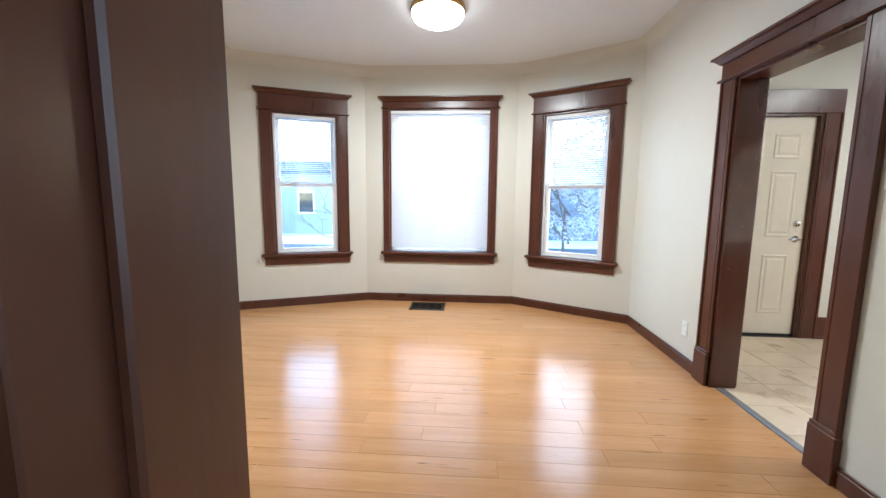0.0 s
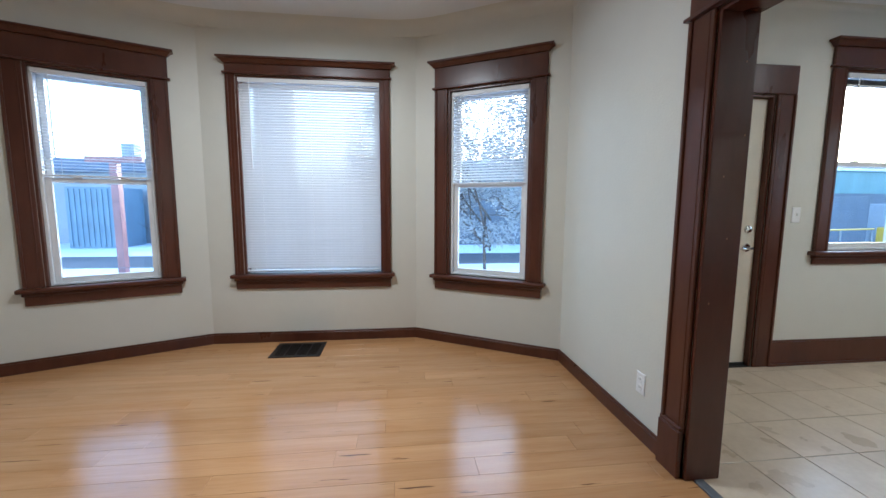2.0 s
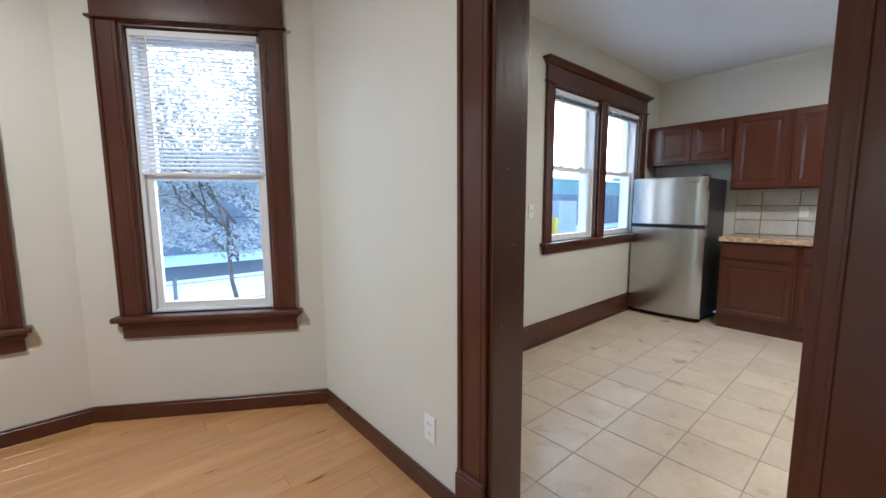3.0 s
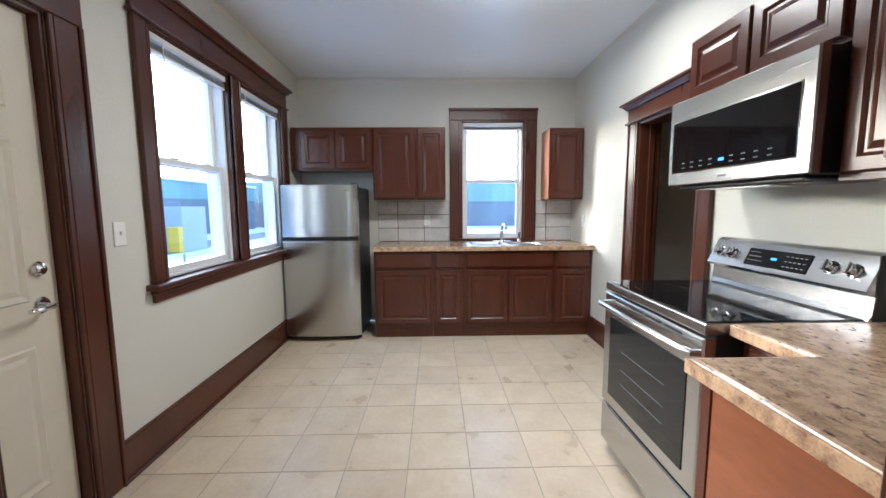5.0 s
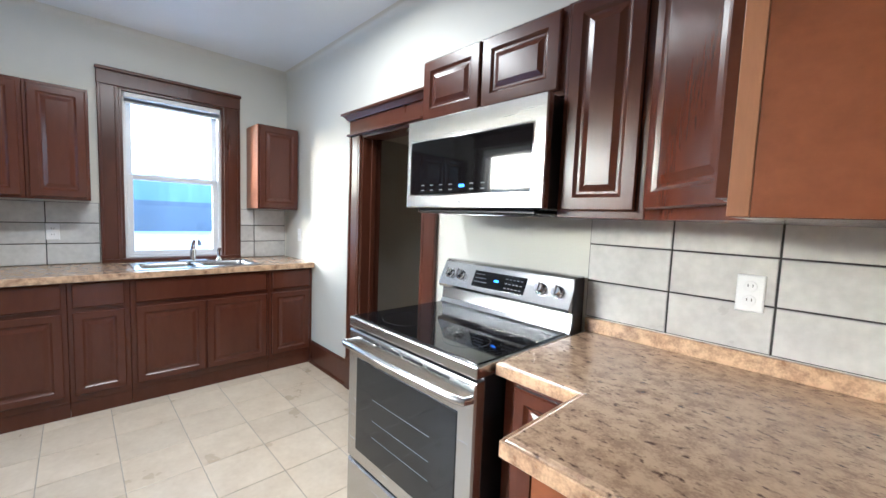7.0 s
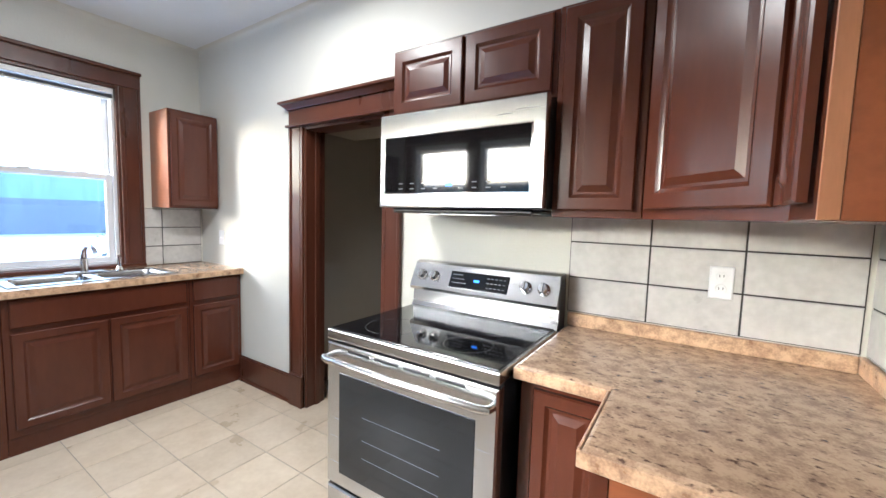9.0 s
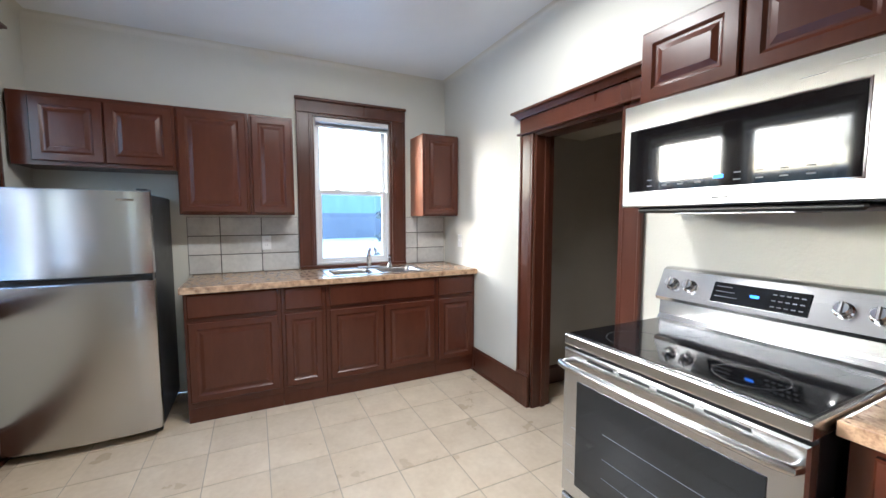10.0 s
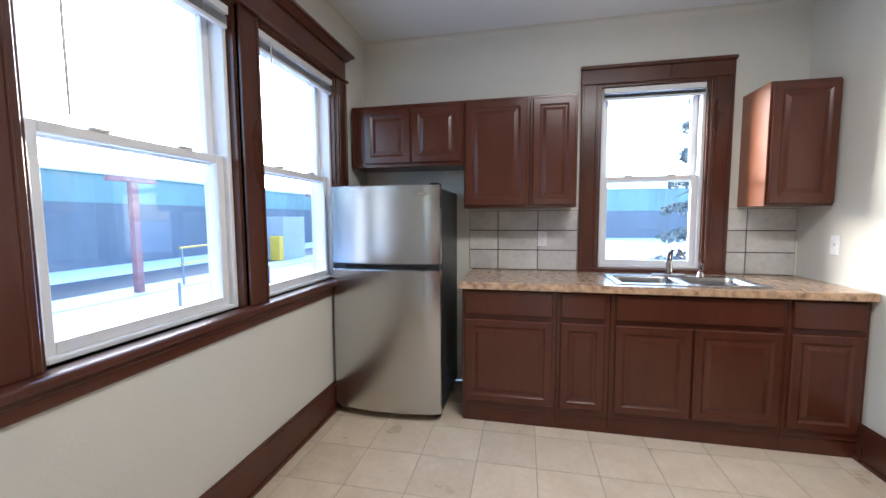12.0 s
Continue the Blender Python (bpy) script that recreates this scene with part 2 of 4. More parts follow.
def thing(name, m, label, category, group="", kind=""):
    ob = new(name)
    ob.matrix_world = m
    ob.empty_display_size = 0.1
    return tagged(ob, label, category, group, kind)


def solid(name, bm, material, label="", category="", kind="structure", smooth=False):
    return tagged(new(name, mesh_of(name, bm, material, smooth)), label, category, "", kind)


def rect(x0, x1, z0, z1, y):
    return [(x0, y, z0), (x1, y, z0), (x1, y, z1), (x0, y, z1)]


def raised_panel(x0, x1, z0, z1, y=0.0, rail=0.055, t=0.02):
    """A cabinet door with a raised middle, its back at y, its face towards -y."""
    prof = [(0, 0), (0, -t + 0.005), (0.005, -t), (rail - 0.012, -t), (rail - 0.006, -t + 0.005), (rail, -t + 0.009),
            (rail + 0.008, -t + 0.009), (rail + 0.03, -t + 0.001), (rail + 0.034, -t + 0.001)]
    return loft([rect(x0 + i, x1 - i, z0 + i, z1 - i, y + d) for i, d in prof])


def wall(name, p0, p1, thick, top, holes=(), material=None, bottom=0.0, label="cream-white painted plaster wall"):
    """A wall from p0 to p1 seen from its room with p0 to the left; it is thick outwards. holes: (u0, u1, z0, z1)."""
    d = Vector((p1[0] - p0[0], p1[1] - p0[1], 0))
    length = d.length
    us = sorted({0.0, length, *[h[0] for h in holes], *[h[1] for h in holes]})
    items = []
    for a, b in zip(us, us[1:]):
        cuts = sorted((h[2], h[3]) for h in holes if h[0] <= a + 1e-6 and h[1] >= b - 1e-6)
        z = bottom
        for c0, c1 in cuts:
            if c0 > z:
                items.append((a, b, 0, thick, z, c0))
            z = c1
        if z < top:
            items.append((a, b, 0, thick, z, top))
    bm = boxes(*items)
    bmesh.ops.remove_doubles(bm, verts=bm.verts, dist=1e-5)
    m = frame_on(p0, p1)
    return solid(name, moved(bm, m), material or WALL, label, "wall")


def frame_on(p0, p1, u=0.0):
    """Axes on a wall: x along it from p0, y out of the room, z up."""
    ang = math.degrees(math.atan2(p1[1] - p0[1], p1[0] - p0[0]))
    return pose(p0[0], p0[1], 0, 0, 0, ang) @ Matrix.Translation((u, 0, 0))


# ---- trim ----
def crown(x0, x1, z, over=0.045, y=0.0, depth=0.03):
    """The projecting cap of a header."""
    rings = []
    for o, dz in ((0.006, 0), (0.012, 0.008), (0.03, 0.028), (over, 0.034), (over, 0.048)):
        rings.append([(x0 - o, y - depth - o, z + dz), (x1 + o, y - depth - o, z + dz), (x1 + o, y, z + dz), (x0 - o, y, z + dz)])
    return loft(rings)


def trim_set(parent, w, z0, z1, cw=0.13, head=0.155, plinth=False, cap=True, bead=True, sill=False, mull=(), apron=0.08):
    """Casing boards round an opening of width w from x=0, on the wall's face y=0."""
    t = 0.02
    for a, b in ((-cw, 0.0), (w, w + cw)):
        outer = (a - 0.001, a + 0.02) if a < 0 else (b - 0.02, b + 0.001)
        inner = (b - 0.03, b - 0.018) if a < 0 else (a + 0.018, a + 0.03)
        bm = boxes((a, b, -t, -0.001, z0, z1), (*outer, -t - 0.01, -0.001, z0, z1), (*inner, -t - 0.003, -0.001, z0, z1), bevel=0.004)
        part("casing", bm, TRIM, parent)
        if plinth:
            p = merge(boxes((a - 0.006, b + (0.0 if a < 0 else 0.006), -t - 0.016, -0.001, z0, z0 + 0.225), bevel=0.004),
                      boxes((a - 0.003, b, -t - 0.012, -0.001, z0 + 0.225, z0 + 0.245), bevel=0.004))
            part("plinth_block", p, TRIM, parent)
    for a, b in mull:
        bm = boxes((a, b, -t, -0.001, z0, z1), (a, a + 0.014, -t - 0.008, -0.001, z0, z1), (b - 0.014, b, -t - 0.008, -0.001, z0, z1), bevel=0.004)
        part("mullion_casing", bm, TRIM, parent)
    part("header", boxes((-cw - 0.004, w + cw + 0.004, -t - 0.004, -0.001, z1, z1 + head), bevel=0.004), TRIM, parent)
    if bead:
        part("header_bead", boxes((-cw - 0.02, w + cw + 0.02, -t - 0.022, -0.001, z1 + 0.002, z1 + 0.018), bevel=0.005, seg=2), TRIM, parent)
    if cap:
        part("header_cap", crown(-cw - 0.004, w + cw + 0.004, z1 + head, y=-0.001), TRIM, parent)
    if sill:
        part("sill", boxes((-cw - 0.035, w + cw + 0.035, -0.065, 0.06, z0 - 0.032, z0), bevel=0.009, seg=2), TRIM, parent)
        part("apron", merge(boxes((-cw, w + cw, -t, -0.001, z0 - 0.032 - apron, z0 - 0.032), bevel=0.004),
                            boxes((-cw - 0.012, w + cw + 0.012, -t - 0.014, -0.001, z0 - 0.06, z0 - 0.032), bevel=0.007)), TRIM, parent)


def lining(parent, w, z0, z1, depth, material=None, floor=False, y0=0.0):
    """Boards that line the inside of an opening."""
    mt = material or TRIM
    part("jamb", boxes((-0.002, 0.018, y0, depth, z0, z1), bevel=0.002), mt, parent)
    part("jamb", boxes((w - 0.018, w + 0.002, y0, depth, z0, z1), bevel=0.002), mt, parent)
    part("head_jamb", boxes((0.018, w - 0.018, y0, depth, z1 - 0.018, z1 + 0.002), bevel=0.002), mt, parent)


def sash(parent, w, x0, z0, z1, y, r=0.038):
    s = part("sash", boxes((x0, x0 + r, y, y + 0.035, z0, z1), (x0 + w - r, x0 + w, y, y + 0.035, z0, z1),
                           (x0 + r, x0 + w - r, y + 0.001, y + 0.034, z0, z0 + r), (x0 + r, x0 + w - r, y + 0.001, y + 0.034, z1 - r * 0.9, z1), bevel=0.003), VINYL, parent, "white vinyl sash")
    p = part("pane", boxes((x0 + r - 0.004, x0 + w - r + 0.004, y + 0.016, y + 0.02, z0 + r - 0.004, z1 - r * 0.9 + 0.004)), GLASS, s, "clear glass pane")
    p.visible_shadow = False
    return s


def double_hung(parent, x0, w, z0, z1, split=0.5, f=0.022):
    """A white two-sash unit within an opening."""
    part("window_frame", boxes((x0, x0 + f, 0.03, 0.15, z0, z1), (x0 + w - f, x0 + w, 0.03, 0.15, z0, z1),
                               (x0 + f, x0 + w - f, 0.032, 0.149, z0, z0 + f * 0.8), (x0 + f, x0 + w - f, 0.032, 0.149, z1 - f, z1), bevel=0.003), VINYL, parent, "white vinyl window frame")
    zm = z0 + (z1 - z0) * split
    sash(parent, w - 2 * f, x0 + f, z0 + f * 0.8, zm + 0.02, 0.055)
    sash(parent, w - 2 * f, x0 + f, zm - 0.02, z1 - f, 0.1)
    for fx in (0.3, 0.72):
        part("sash_lock", boxes((x0 + w * fx - 0.03, x0 + w * fx + 0.03, 0.046, 0.075, zm + 0.02, zm + 0.03), bevel=0.004), VINYL, parent)


def blind(m, x0, w, ztop, zbot, y, tilt, label, pitch=0.0225, stack=False):
    """A venetian blind let down from ztop to zbot."""
    b = thing("venetian_blind", m @ Matrix.Translation((x0, y, ztop)), label, "blind", "white venetian blinds")
    drop = ztop - zbot
    part("headrail", boxes((0, w, -0.02, 0.014, -0.035, 0), bevel=0.003), VINYL, b)
    part("bottom_rail", boxes((0.004, w - 0.004, -0.014, 0.012, -drop, -drop + 0.014), bevel=0.003), VINYL, b)
    rings = []
    for x in (0.003, w - 0.003):
        arc = [(-0.0125, 0.0), (-0.005, 0.0022), (0.005, 0.0022), (0.0125, 0.0), (0.005, 0.0012), (-0.005, 0.0012)]
        c, s = math.cos(radians(tilt)), math.sin(radians(tilt))
        rings.append([(x, a * c - h * s, a * s + h * c) for a, h in arc])
    me = mesh_of("slat", loft(rings), SLAT)
    n = int((drop - 0.06) / pitch)
    if stack:
        n, pitch = 34, (drop - 0.055) / 34
    for k in range(n):
        o = new("slat", me)
        o.parent = b
        o.location = (0, 0, -0.045 - pitch * (k + 0.5))
    for fx in (0.14, 0.5, 0.86) if w > 0.9 else (0.18, 0.82):
        part("ladder_cord", boxes((w * fx - 0.001, w * fx + 0.001, -0.0145, -0.0125, -drop + 0.01, -0.03)), VINYL, b)
    if not stack or w > 0.7:
        part("tilt_wand", tube([(0.09, -0.022, -0.02), (0.09, -0.024, -min(0.75, max(drop * 0.6, 0.62)))], 0.004, 8), VINYL, b, "clear tilt wand")
    return b


# ---- the plan ----
EAST = 1.56          # dining room's east face
EAST_K = 1.725       # the same wall's kitchen face
WEST, SOUTH = -2.67, 0.46
KN, KS, KE = 3.885, 0.845, 5.785
BAY = [(WEST, 4.24), (-1.36, 4.835), (0.44, 4.835), (EAST, 4.155)]
OPEN_Y0, OPEN_Y1, OPEN_Z = 1.98, 2.785, 2.03
LIV_N, LIV_Z = 4.42, 2.70


def offset_ring(poly, d, z):
    """A polygon, anticlockwise, drawn in by d, at height z."""
    out, n = [], len(poly)
    for k in range(n):
        a, b, c = Vector(poly[k - 1]), Vector(poly[k]), Vector(poly[(k + 1) % n])
        e0, e1 = (b - a).normalized(), (c - b).normalized()
        n0, n1 = Vector((-e0.y, e0.x)), Vector((-e1.y, e1.x))
        p = b + (n0 + n1) * d / (1 + n0.dot(n1))
        out.append((p.x, p.y, z))
    return out


def cove_ceiling(name, poly, z, r, slab, label):
    rings = [offset_ring(poly, -0.14, z - r)] + [offset_ring(poly, r * (1 - math.cos(a)), z - r + r * math.sin(a)) for a in [math.pi / 2 * k / 6 for k in range(7)]]
    solid("trim", loft(rings, cap=False), WALL, "cream-white plaster cove below the ceiling", "cove", smooth=True)
    bm = bmesh.new()
    bm.faces.new([bm.verts.new(p) for p in rings[-1]])
    x0, x1, y0, y1 = slab
    bm = merge(bm, boxes((x0, x1, y0, y1, z + 0.012, z + 0.2)))
    return solid(name, bm, CEIL, label, "ceiling", smooth=True)


def softened(poly, r=0.45):
    """The polygon with its blunt corners rounded."""
    out, n = [], len(poly)
    for k in range(n):
        a, b, c = Vector(poly[k - 1]), Vector(poly[k]), Vector(poly[(k + 1) % n])
        turn = (b - a).normalized().dot((c - b).normalized())
        if turn < 0.6:
            out.append(tuple(b))
            continue
        p, q = b + (a - b).normalized() * r, b + (c - b).normalized() * r
        for s in range(7):
            t = s / 6
            out.append(tuple(p * (1 - t) ** 2 + b * 2 * t * (1 - t) + q * t * t))
    return out


dining_poly = [(WEST, SOUTH), (EAST, SOUTH), BAY[3], BAY[2], BAY[1], BAY[0]]
cove_ceiling("ceiling", softened(dining_poly, 0.32), DINING_Z, 0.10, (WEST - 0.2, EAST + 0.08, -1.2, 5.1), "off-white painted dining room ceiling with coved edges")
cove_ceiling("ceiling", [(EAST_K, KS), (KE, KS), (KE, KN), (EAST_K, KN)], KITCHEN_Z, 0.04, (EAST + 0.085, KE + 0.2, -1.5, KN + 0.25), "off-white painted kitchen ceiling")
solid("ceiling", boxes((-7.4, WEST - 0.205, -1.2, 4.7, LIV_Z, LIV_Z + 0.2)), CEIL, "white painted living room ceiling", "ceiling")
solid("ceiling", boxes((-2.6, 1.5, -1.5, SOUTH - 0.17, 2.6, 2.7)), CEIL, "white painted passage ceiling", "ceiling")

# window openings along the bay: (start, end) of each wall, centre from its left end, width, heights
side_len = (Vector(BAY[1]) - Vector(BAY[0])).length
right_len = (Vector(BAY[3]) - Vector(BAY[2])).length
W_L, W_C, W_R = (0.40, 0.715), (0.29, 1.21), (0.315, 0.715)
Z0, Z1 = 0.625, 2.215
wall("wall_bay_west", BAY[0], BAY[1], 0.2, 2.8, [(W_L[0], sum(W_L), Z0, Z1)])
wall("wall_bay_north", BAY[1], BAY[2], 0.2, 2.8, [(W_C[0], sum(W_C), Z0, 2.315)])
wall("wall_bay_east", BAY[2], BAY[3], 0.2, 2.8, [(W_R[0], sum(W_R), Z0, Z1)])
wall("wall_dining_east", (EAST, 4.30), (EAST, SOUTH - 0.17), EAST_K - EAST, 2.8, [(4.30 - OPEN_Y1, 4.30 - OPEN_Y0, 0, OPEN_Z)])
wall("wall_dining_west", (WEST, 0.0), (WEST, 4.42), 0.15, 2.8, [(1.15, 3.115, 0, 2.045)])
wall("wall_dining_south", (EAST, SOUTH), (WEST, SOUTH), 0.17, 2.8, [(EAST - 0.50, EAST + 0.318, 0, 2.05)])
wall("wall_kitchen_north", (EAST_K, KN), (KE, KN), 0.2, 2.75, [(2.19 - EAST_K, 3.0 - EAST_K, 0, 2.045), (3.55 - EAST_K, 4.345 - EAST_K, 0.905, 2.25), (4.475 - EAST_K, 5.27 - EAST_K, 0.905, 2.25)])
wall("wall_kitchen_east", (KE, KN + 0.2), (KE, -1.4), 0.2, 2.75, [(KN + 0.2 - 2.11, KN + 0.2 - 1.40, 0.925, 2.24)])
wall("wall_kitchen_south", (KE, KS), (EAST_K, KS), 0.15, 2.75, [(KE - 4.40, KE - 3.69, 0, 1.925)])
# living room, passage and hall close the place, bar added openings for daylight
wall("wall_living_north", (-7.2, LIV_N), (WEST - 0.15, LIV_N), 0.2, 2.75, [(1.78, 2.64, 0.52, 2.26)])
# opening for an unseen window, added to brighten the living room
wall("wall_living_west", (-7.2, -1.0), (-7.2, LIV_N), 0.2, 2.75, [(1.6, 3.2, 0.6, 2.2)])
wall("wall_living_south", (WEST - 0.15, -1.0), (-7.2, -1.0), 0.2, 2.75)
wall("wall_living_east", (WEST - 0.15, 0.0), (WEST - 0.15, -1.0), 0.15, 2.75)
# the hole is an added, unseen light opening behind the start
wall("wall_passage_south", (1.4, -1.3), (-2.5, -1.3), 0.15, 2.7, [(0.38, 0.82, 1.2, 2.2)])
wall("wall_passage_west", (-1.2, -1.3), (-1.2, SOUTH - 0.17), 0.1, 2.65)
# likewise an added opening, so daylight reaches the doorway's near jamb
wall("wall_passage_east", (1.2, SOUTH - 0.17), (1.2, -1.3), 0.1, 2.65, [(0.25, 1.2, 0.9, 2.1)])
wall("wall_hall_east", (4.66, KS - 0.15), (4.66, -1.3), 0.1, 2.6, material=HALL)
wall("wall_hall_south", (4.66, -0.62), (3.0, -0.62), 0.1, 2.6, material=WALL)
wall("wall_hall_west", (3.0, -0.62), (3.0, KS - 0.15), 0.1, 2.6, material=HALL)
solid("ceiling", boxes((2.9, 4.76, -1.3, KS - 0.152, 2.45, 2.55)), CEIL, "dim white hall ceiling", "ceiling")
solid("floor", boxes((-7.2, EAST + 0.06, -1.3, 5.05, -0.12, -0.004)), KNOT, "wood-look laminate floor over dark subfloor", "floor")
kitchen_floor = solid("floor", boxes((EAST + 0.062, KE, -1.3, KN, -0.12, -0.003)), GROUT, "beige stone-look floor tiles with pale grout", "floor")
solid("trim", boxes((EAST + 0.04, EAST + 0.085, OPEN_Y0 + 0.02, OPEN_Y1 - 0.02, -0.004, 0.008), bevel=0.003), GALV, "grey metal threshold strip between wood and tile", "threshold")


# ---- baseboards ----
def baseboard(p0, p1, h, t=0.016, cap=True):
    d = (Vector(p1) - Vector(p0)).length
    items = [(0, d, -t, -0.001, 0, h - 0.015), (0, d, -t * 0.65, -0.001, h - 0.016, h)]
    if h > 0.15:
        items.append((0, d, -t - 0.012, -0.001, 0, 0.02))
    ob = solid("baseboard", moved(boxes(*items, bevel=0.003), frame_on(p0, p1)), TRIM, "dark red-brown painted wooden baseboard", "baseboard")
    return ob


for a, b in zip(BAY, BAY[1:]):
    baseboard(a, b, 0.095)
baseboard((EAST, 4.155), (EAST, OPEN_Y1 + 0.14), 0.095)
baseboard((EAST, OPEN_Y0 - 0.14), (EAST, SOUTH), 0.095)
baseboard((WEST, 3.115 + 0.14), (WEST, 4.24), 0.095)
baseboard((WEST, SOUTH), (WEST, 1.0), 0.095)
baseboard((EAST, SOUTH), (0.64, SOUTH), 0.095)
baseboard((-0.44, SOUTH), (WEST, SOUTH), 0.095)
baseboard((3.14, KN), (KE, KN), 0.205)
baseboard((5.2, KS), (4.545, KS), 0.205)
baseboard((-7.2, LIV_N), (WEST - 0.15, LIV_N), 0.22)
baseboard((4.66, KS - 0.15), (4.66, -0.62), 0.15)


# ---- windows ----
def window(name, m, w, z0, z1, label, cw=0.13, head=0.18, units=None, mull=(), **more):
    """An opening's trim and sashes; m sits at the opening's left end on the wall's face."""
    win = thing(name, m, label, "window", "", "structure")
    trim_set(win, w, z0, z1, cw, head, sill=True, mull=mull, **more)
    lining(win, w, z0, z1, 0.16, y0=0.0)
    for x0, uw in units or ((0.018, w - 0.036),):
        double_hung(win, x0, uw, z0, z1 - 0.018)
    return win


m_l, m_c, m_r = frame_on(BAY[0], BAY[1], W_L[0]), frame_on(BAY[1], BAY[2], W_C[0]), frame_on(BAY[2], BAY[3], W_R[0])
window("window_1", m_l, 0.715, Z0, Z1, "white sash window in dark brown wooden casing", cw=0.115, apron=0.10)
big = thing("window_2", m_c, "large fixed window in dark brown casing behind a closed blind", "window", "", "structure")
trim_set(big, 1.21, Z0, 2.315, 0.07, 0.085, sill=True, apron=0.10)
lining(big, 1.21, Z0, 2.315, 0.16)
sash(big, 1.174, 0.018, Z0, 2.297, 0.1, 0.05)
window("window_3", m_r, 0.715, Z0, Z1, "white sash window in dark brown wooden casing", cw=0.115, apron=0.10)
m_n = frame_on((EAST_K, KN), (KE, KN), 3.55 - EAST_K)
twin = window("window_4", m_n, 1.72, 0.905, 2.25, "twin white sash windows in one dark brown casing", head=0.145, cw=0.12,
              units=((0.018, 0.795 - 0.036), (0.925 + 0.018, 0.795 - 0.036)), mull=((0.795, 0.925),), apron=0.07)
part("jamb", boxes((0.779, 0.797, 0.0, 0.16, 0.905, 2.232)), TRIM, twin)
part("jamb", boxes((0.923, 0.941, 0.0, 0.16, 0.905, 2.232)), TRIM, twin)
m_s = frame_on((KE, KN), (KE, KS), KN - 2.11)
sw = thing("window_5", m_s, "white sash window above the sink in dark brown casing", "window", "", "structure")
trim_set(sw, 0.71, 0.915, 2.24, 0.125, 0.10, cap=False, bead=False)
part("header_cap", boxes((-0.135, 0.845, -0.04, -0.001, 2.34, 2.365), bevel=0.006), TRIM, sw)
part("sill", boxes((-0.125, 0.835, -0.05, 0.06, 0.913, 0.94), bevel=0.006), TRIM, sw)
lining(sw, 0.71, 0.925, 2.24, 0.16)
double_hung(sw, 0.018, 0.674, 0.94, 2.222)
m_v = frame_on((-7.2, LIV_N), (WEST - 0.15, LIV_N), 1.78)
window("window_6", m_v, 0.86, 0.52, 2.26, "living room sash window in dark brown casing")

# unseen west window, added only to bring daylight into the living room
m_w = frame_on((-7.2, -1.0), (-7.2, LIV_N), 1.6)
window("window_7", m_w, 1.6, 0.6, 2.2, "unseen living room window in dark brown casing, added for daylight", units=((0.018, 0.75), (0.83, 0.75)))

blind(m_c, 0.019, 1.172, 2.296, Z0 + 0.02, 0.016, 66, "white vinyl venetian blind let down and nearly closed")
blind(m_l, 0.03, 0.655, 2.19, 1.435, 0.035, 12, "white venetian blind half lowered with open slats")
blind(m_r, 0.03, 0.655, 2.19, 1.42, 0.035, 38, "white venetian blind half lowered over the upper sash")
blind(m_v, 0.03, 0.80, 2.235, 0.56, 0.035, 12, "white venetian blind let down with open slats")
blind(m_n, 0.03, 0.735, 2.225, 2.13, 0.02, 0, "white venetian blind drawn up tight", stack=True)
blind(m_n, 0.955, 0.735, 2.225, 2.13, 0.02, 0, "white venetian blind drawn up tight", stack=True)
blind(m_s, 0.03, 0.65, 2.215, 2.135, 0.02, 0, "white venetian blind drawn up above the sink", stack=True)


# ---- doorways ----
def doorway(name, m, w, z1, depth, label, both=True, cw=0.135, head=0.115, stops=False, far_trim=True):
    d = thing(name, m, label, "doorway", "", "structure")
    trim_set(d, w, 0, z1, cw, head, plinth=True)
    lining(d, w, 0, z1, depth + 0.002, y0=-0.002)
    if stops:
        part("door_stop", boxes((0.018, 0.03, depth * 0.45, depth * 0.72, 0, z1 - 0.02), (w - 0.03, w - 0.018, depth * 0.45, depth * 0.72, 0, z1 - 0.02), bevel=0.003), TRIM, d)
    if far_trim:
        t = depth
        for a, b in ((-cw, 0.0), (w, w + cw)):
            part("casing", boxes((a, b, t + 0.001, t + 0.022, 0, z1), bevel=0.004), TRIM, d)
        part("header", boxes((-cw, w + cw, t + 0.001, t + 0.026, z1, z1 + head + 0.03), bevel=0.004), TRIM, d)
    return d


TH = EAST_K - EAST
cased = doorway("door_1", frame_on((EAST, 4.30), (EAST, 0.0), 4.30 - OPEN_Y1), OPEN_Y1 - OPEN_Y0, OPEN_Z, TH, "dark brown cased opening between dining room and kitchen")
wj = OPEN_Y1 - OPEN_Y0
for ny, nz in ((0.05, 1.16), (0.11, 1.62), (0.03, 0.62), (0.09, 0.9), (0.13, 1.33)):
    part("nick", boxes((wj - 0.0192, wj - 0.0178, ny, ny + 0.005, nz, nz + 0.008)), CHERRY_EDGE, cased, "pale nick in the paint")
    part("nick", boxes((0.0178, 0.0192, ny + 0.01, ny + 0.014, nz + 0.2, nz + 0.208)), CHERRY_EDGE, cased, "pale nick in the paint")
doorway("door_2", frame_on((WEST, 0.0), (WEST, 4.42), 1.15), 1.965, 2.045, 0.15, "wide dark brown cased opening to the living room")
doorway("door_3", frame_on((EAST, SOUTH), (WEST, SOUTH), EAST - 0.50), 0.818, 2.05, 0.17, "dark brown cased doorway with door stops", stops=True)
doorway("door_4", frame_on((KE, KS), (EAST_K, KS), KE - 4.40), 0.71, 1.925, 0.15, "dark brown cased doorway to a dim hall", stops=True)

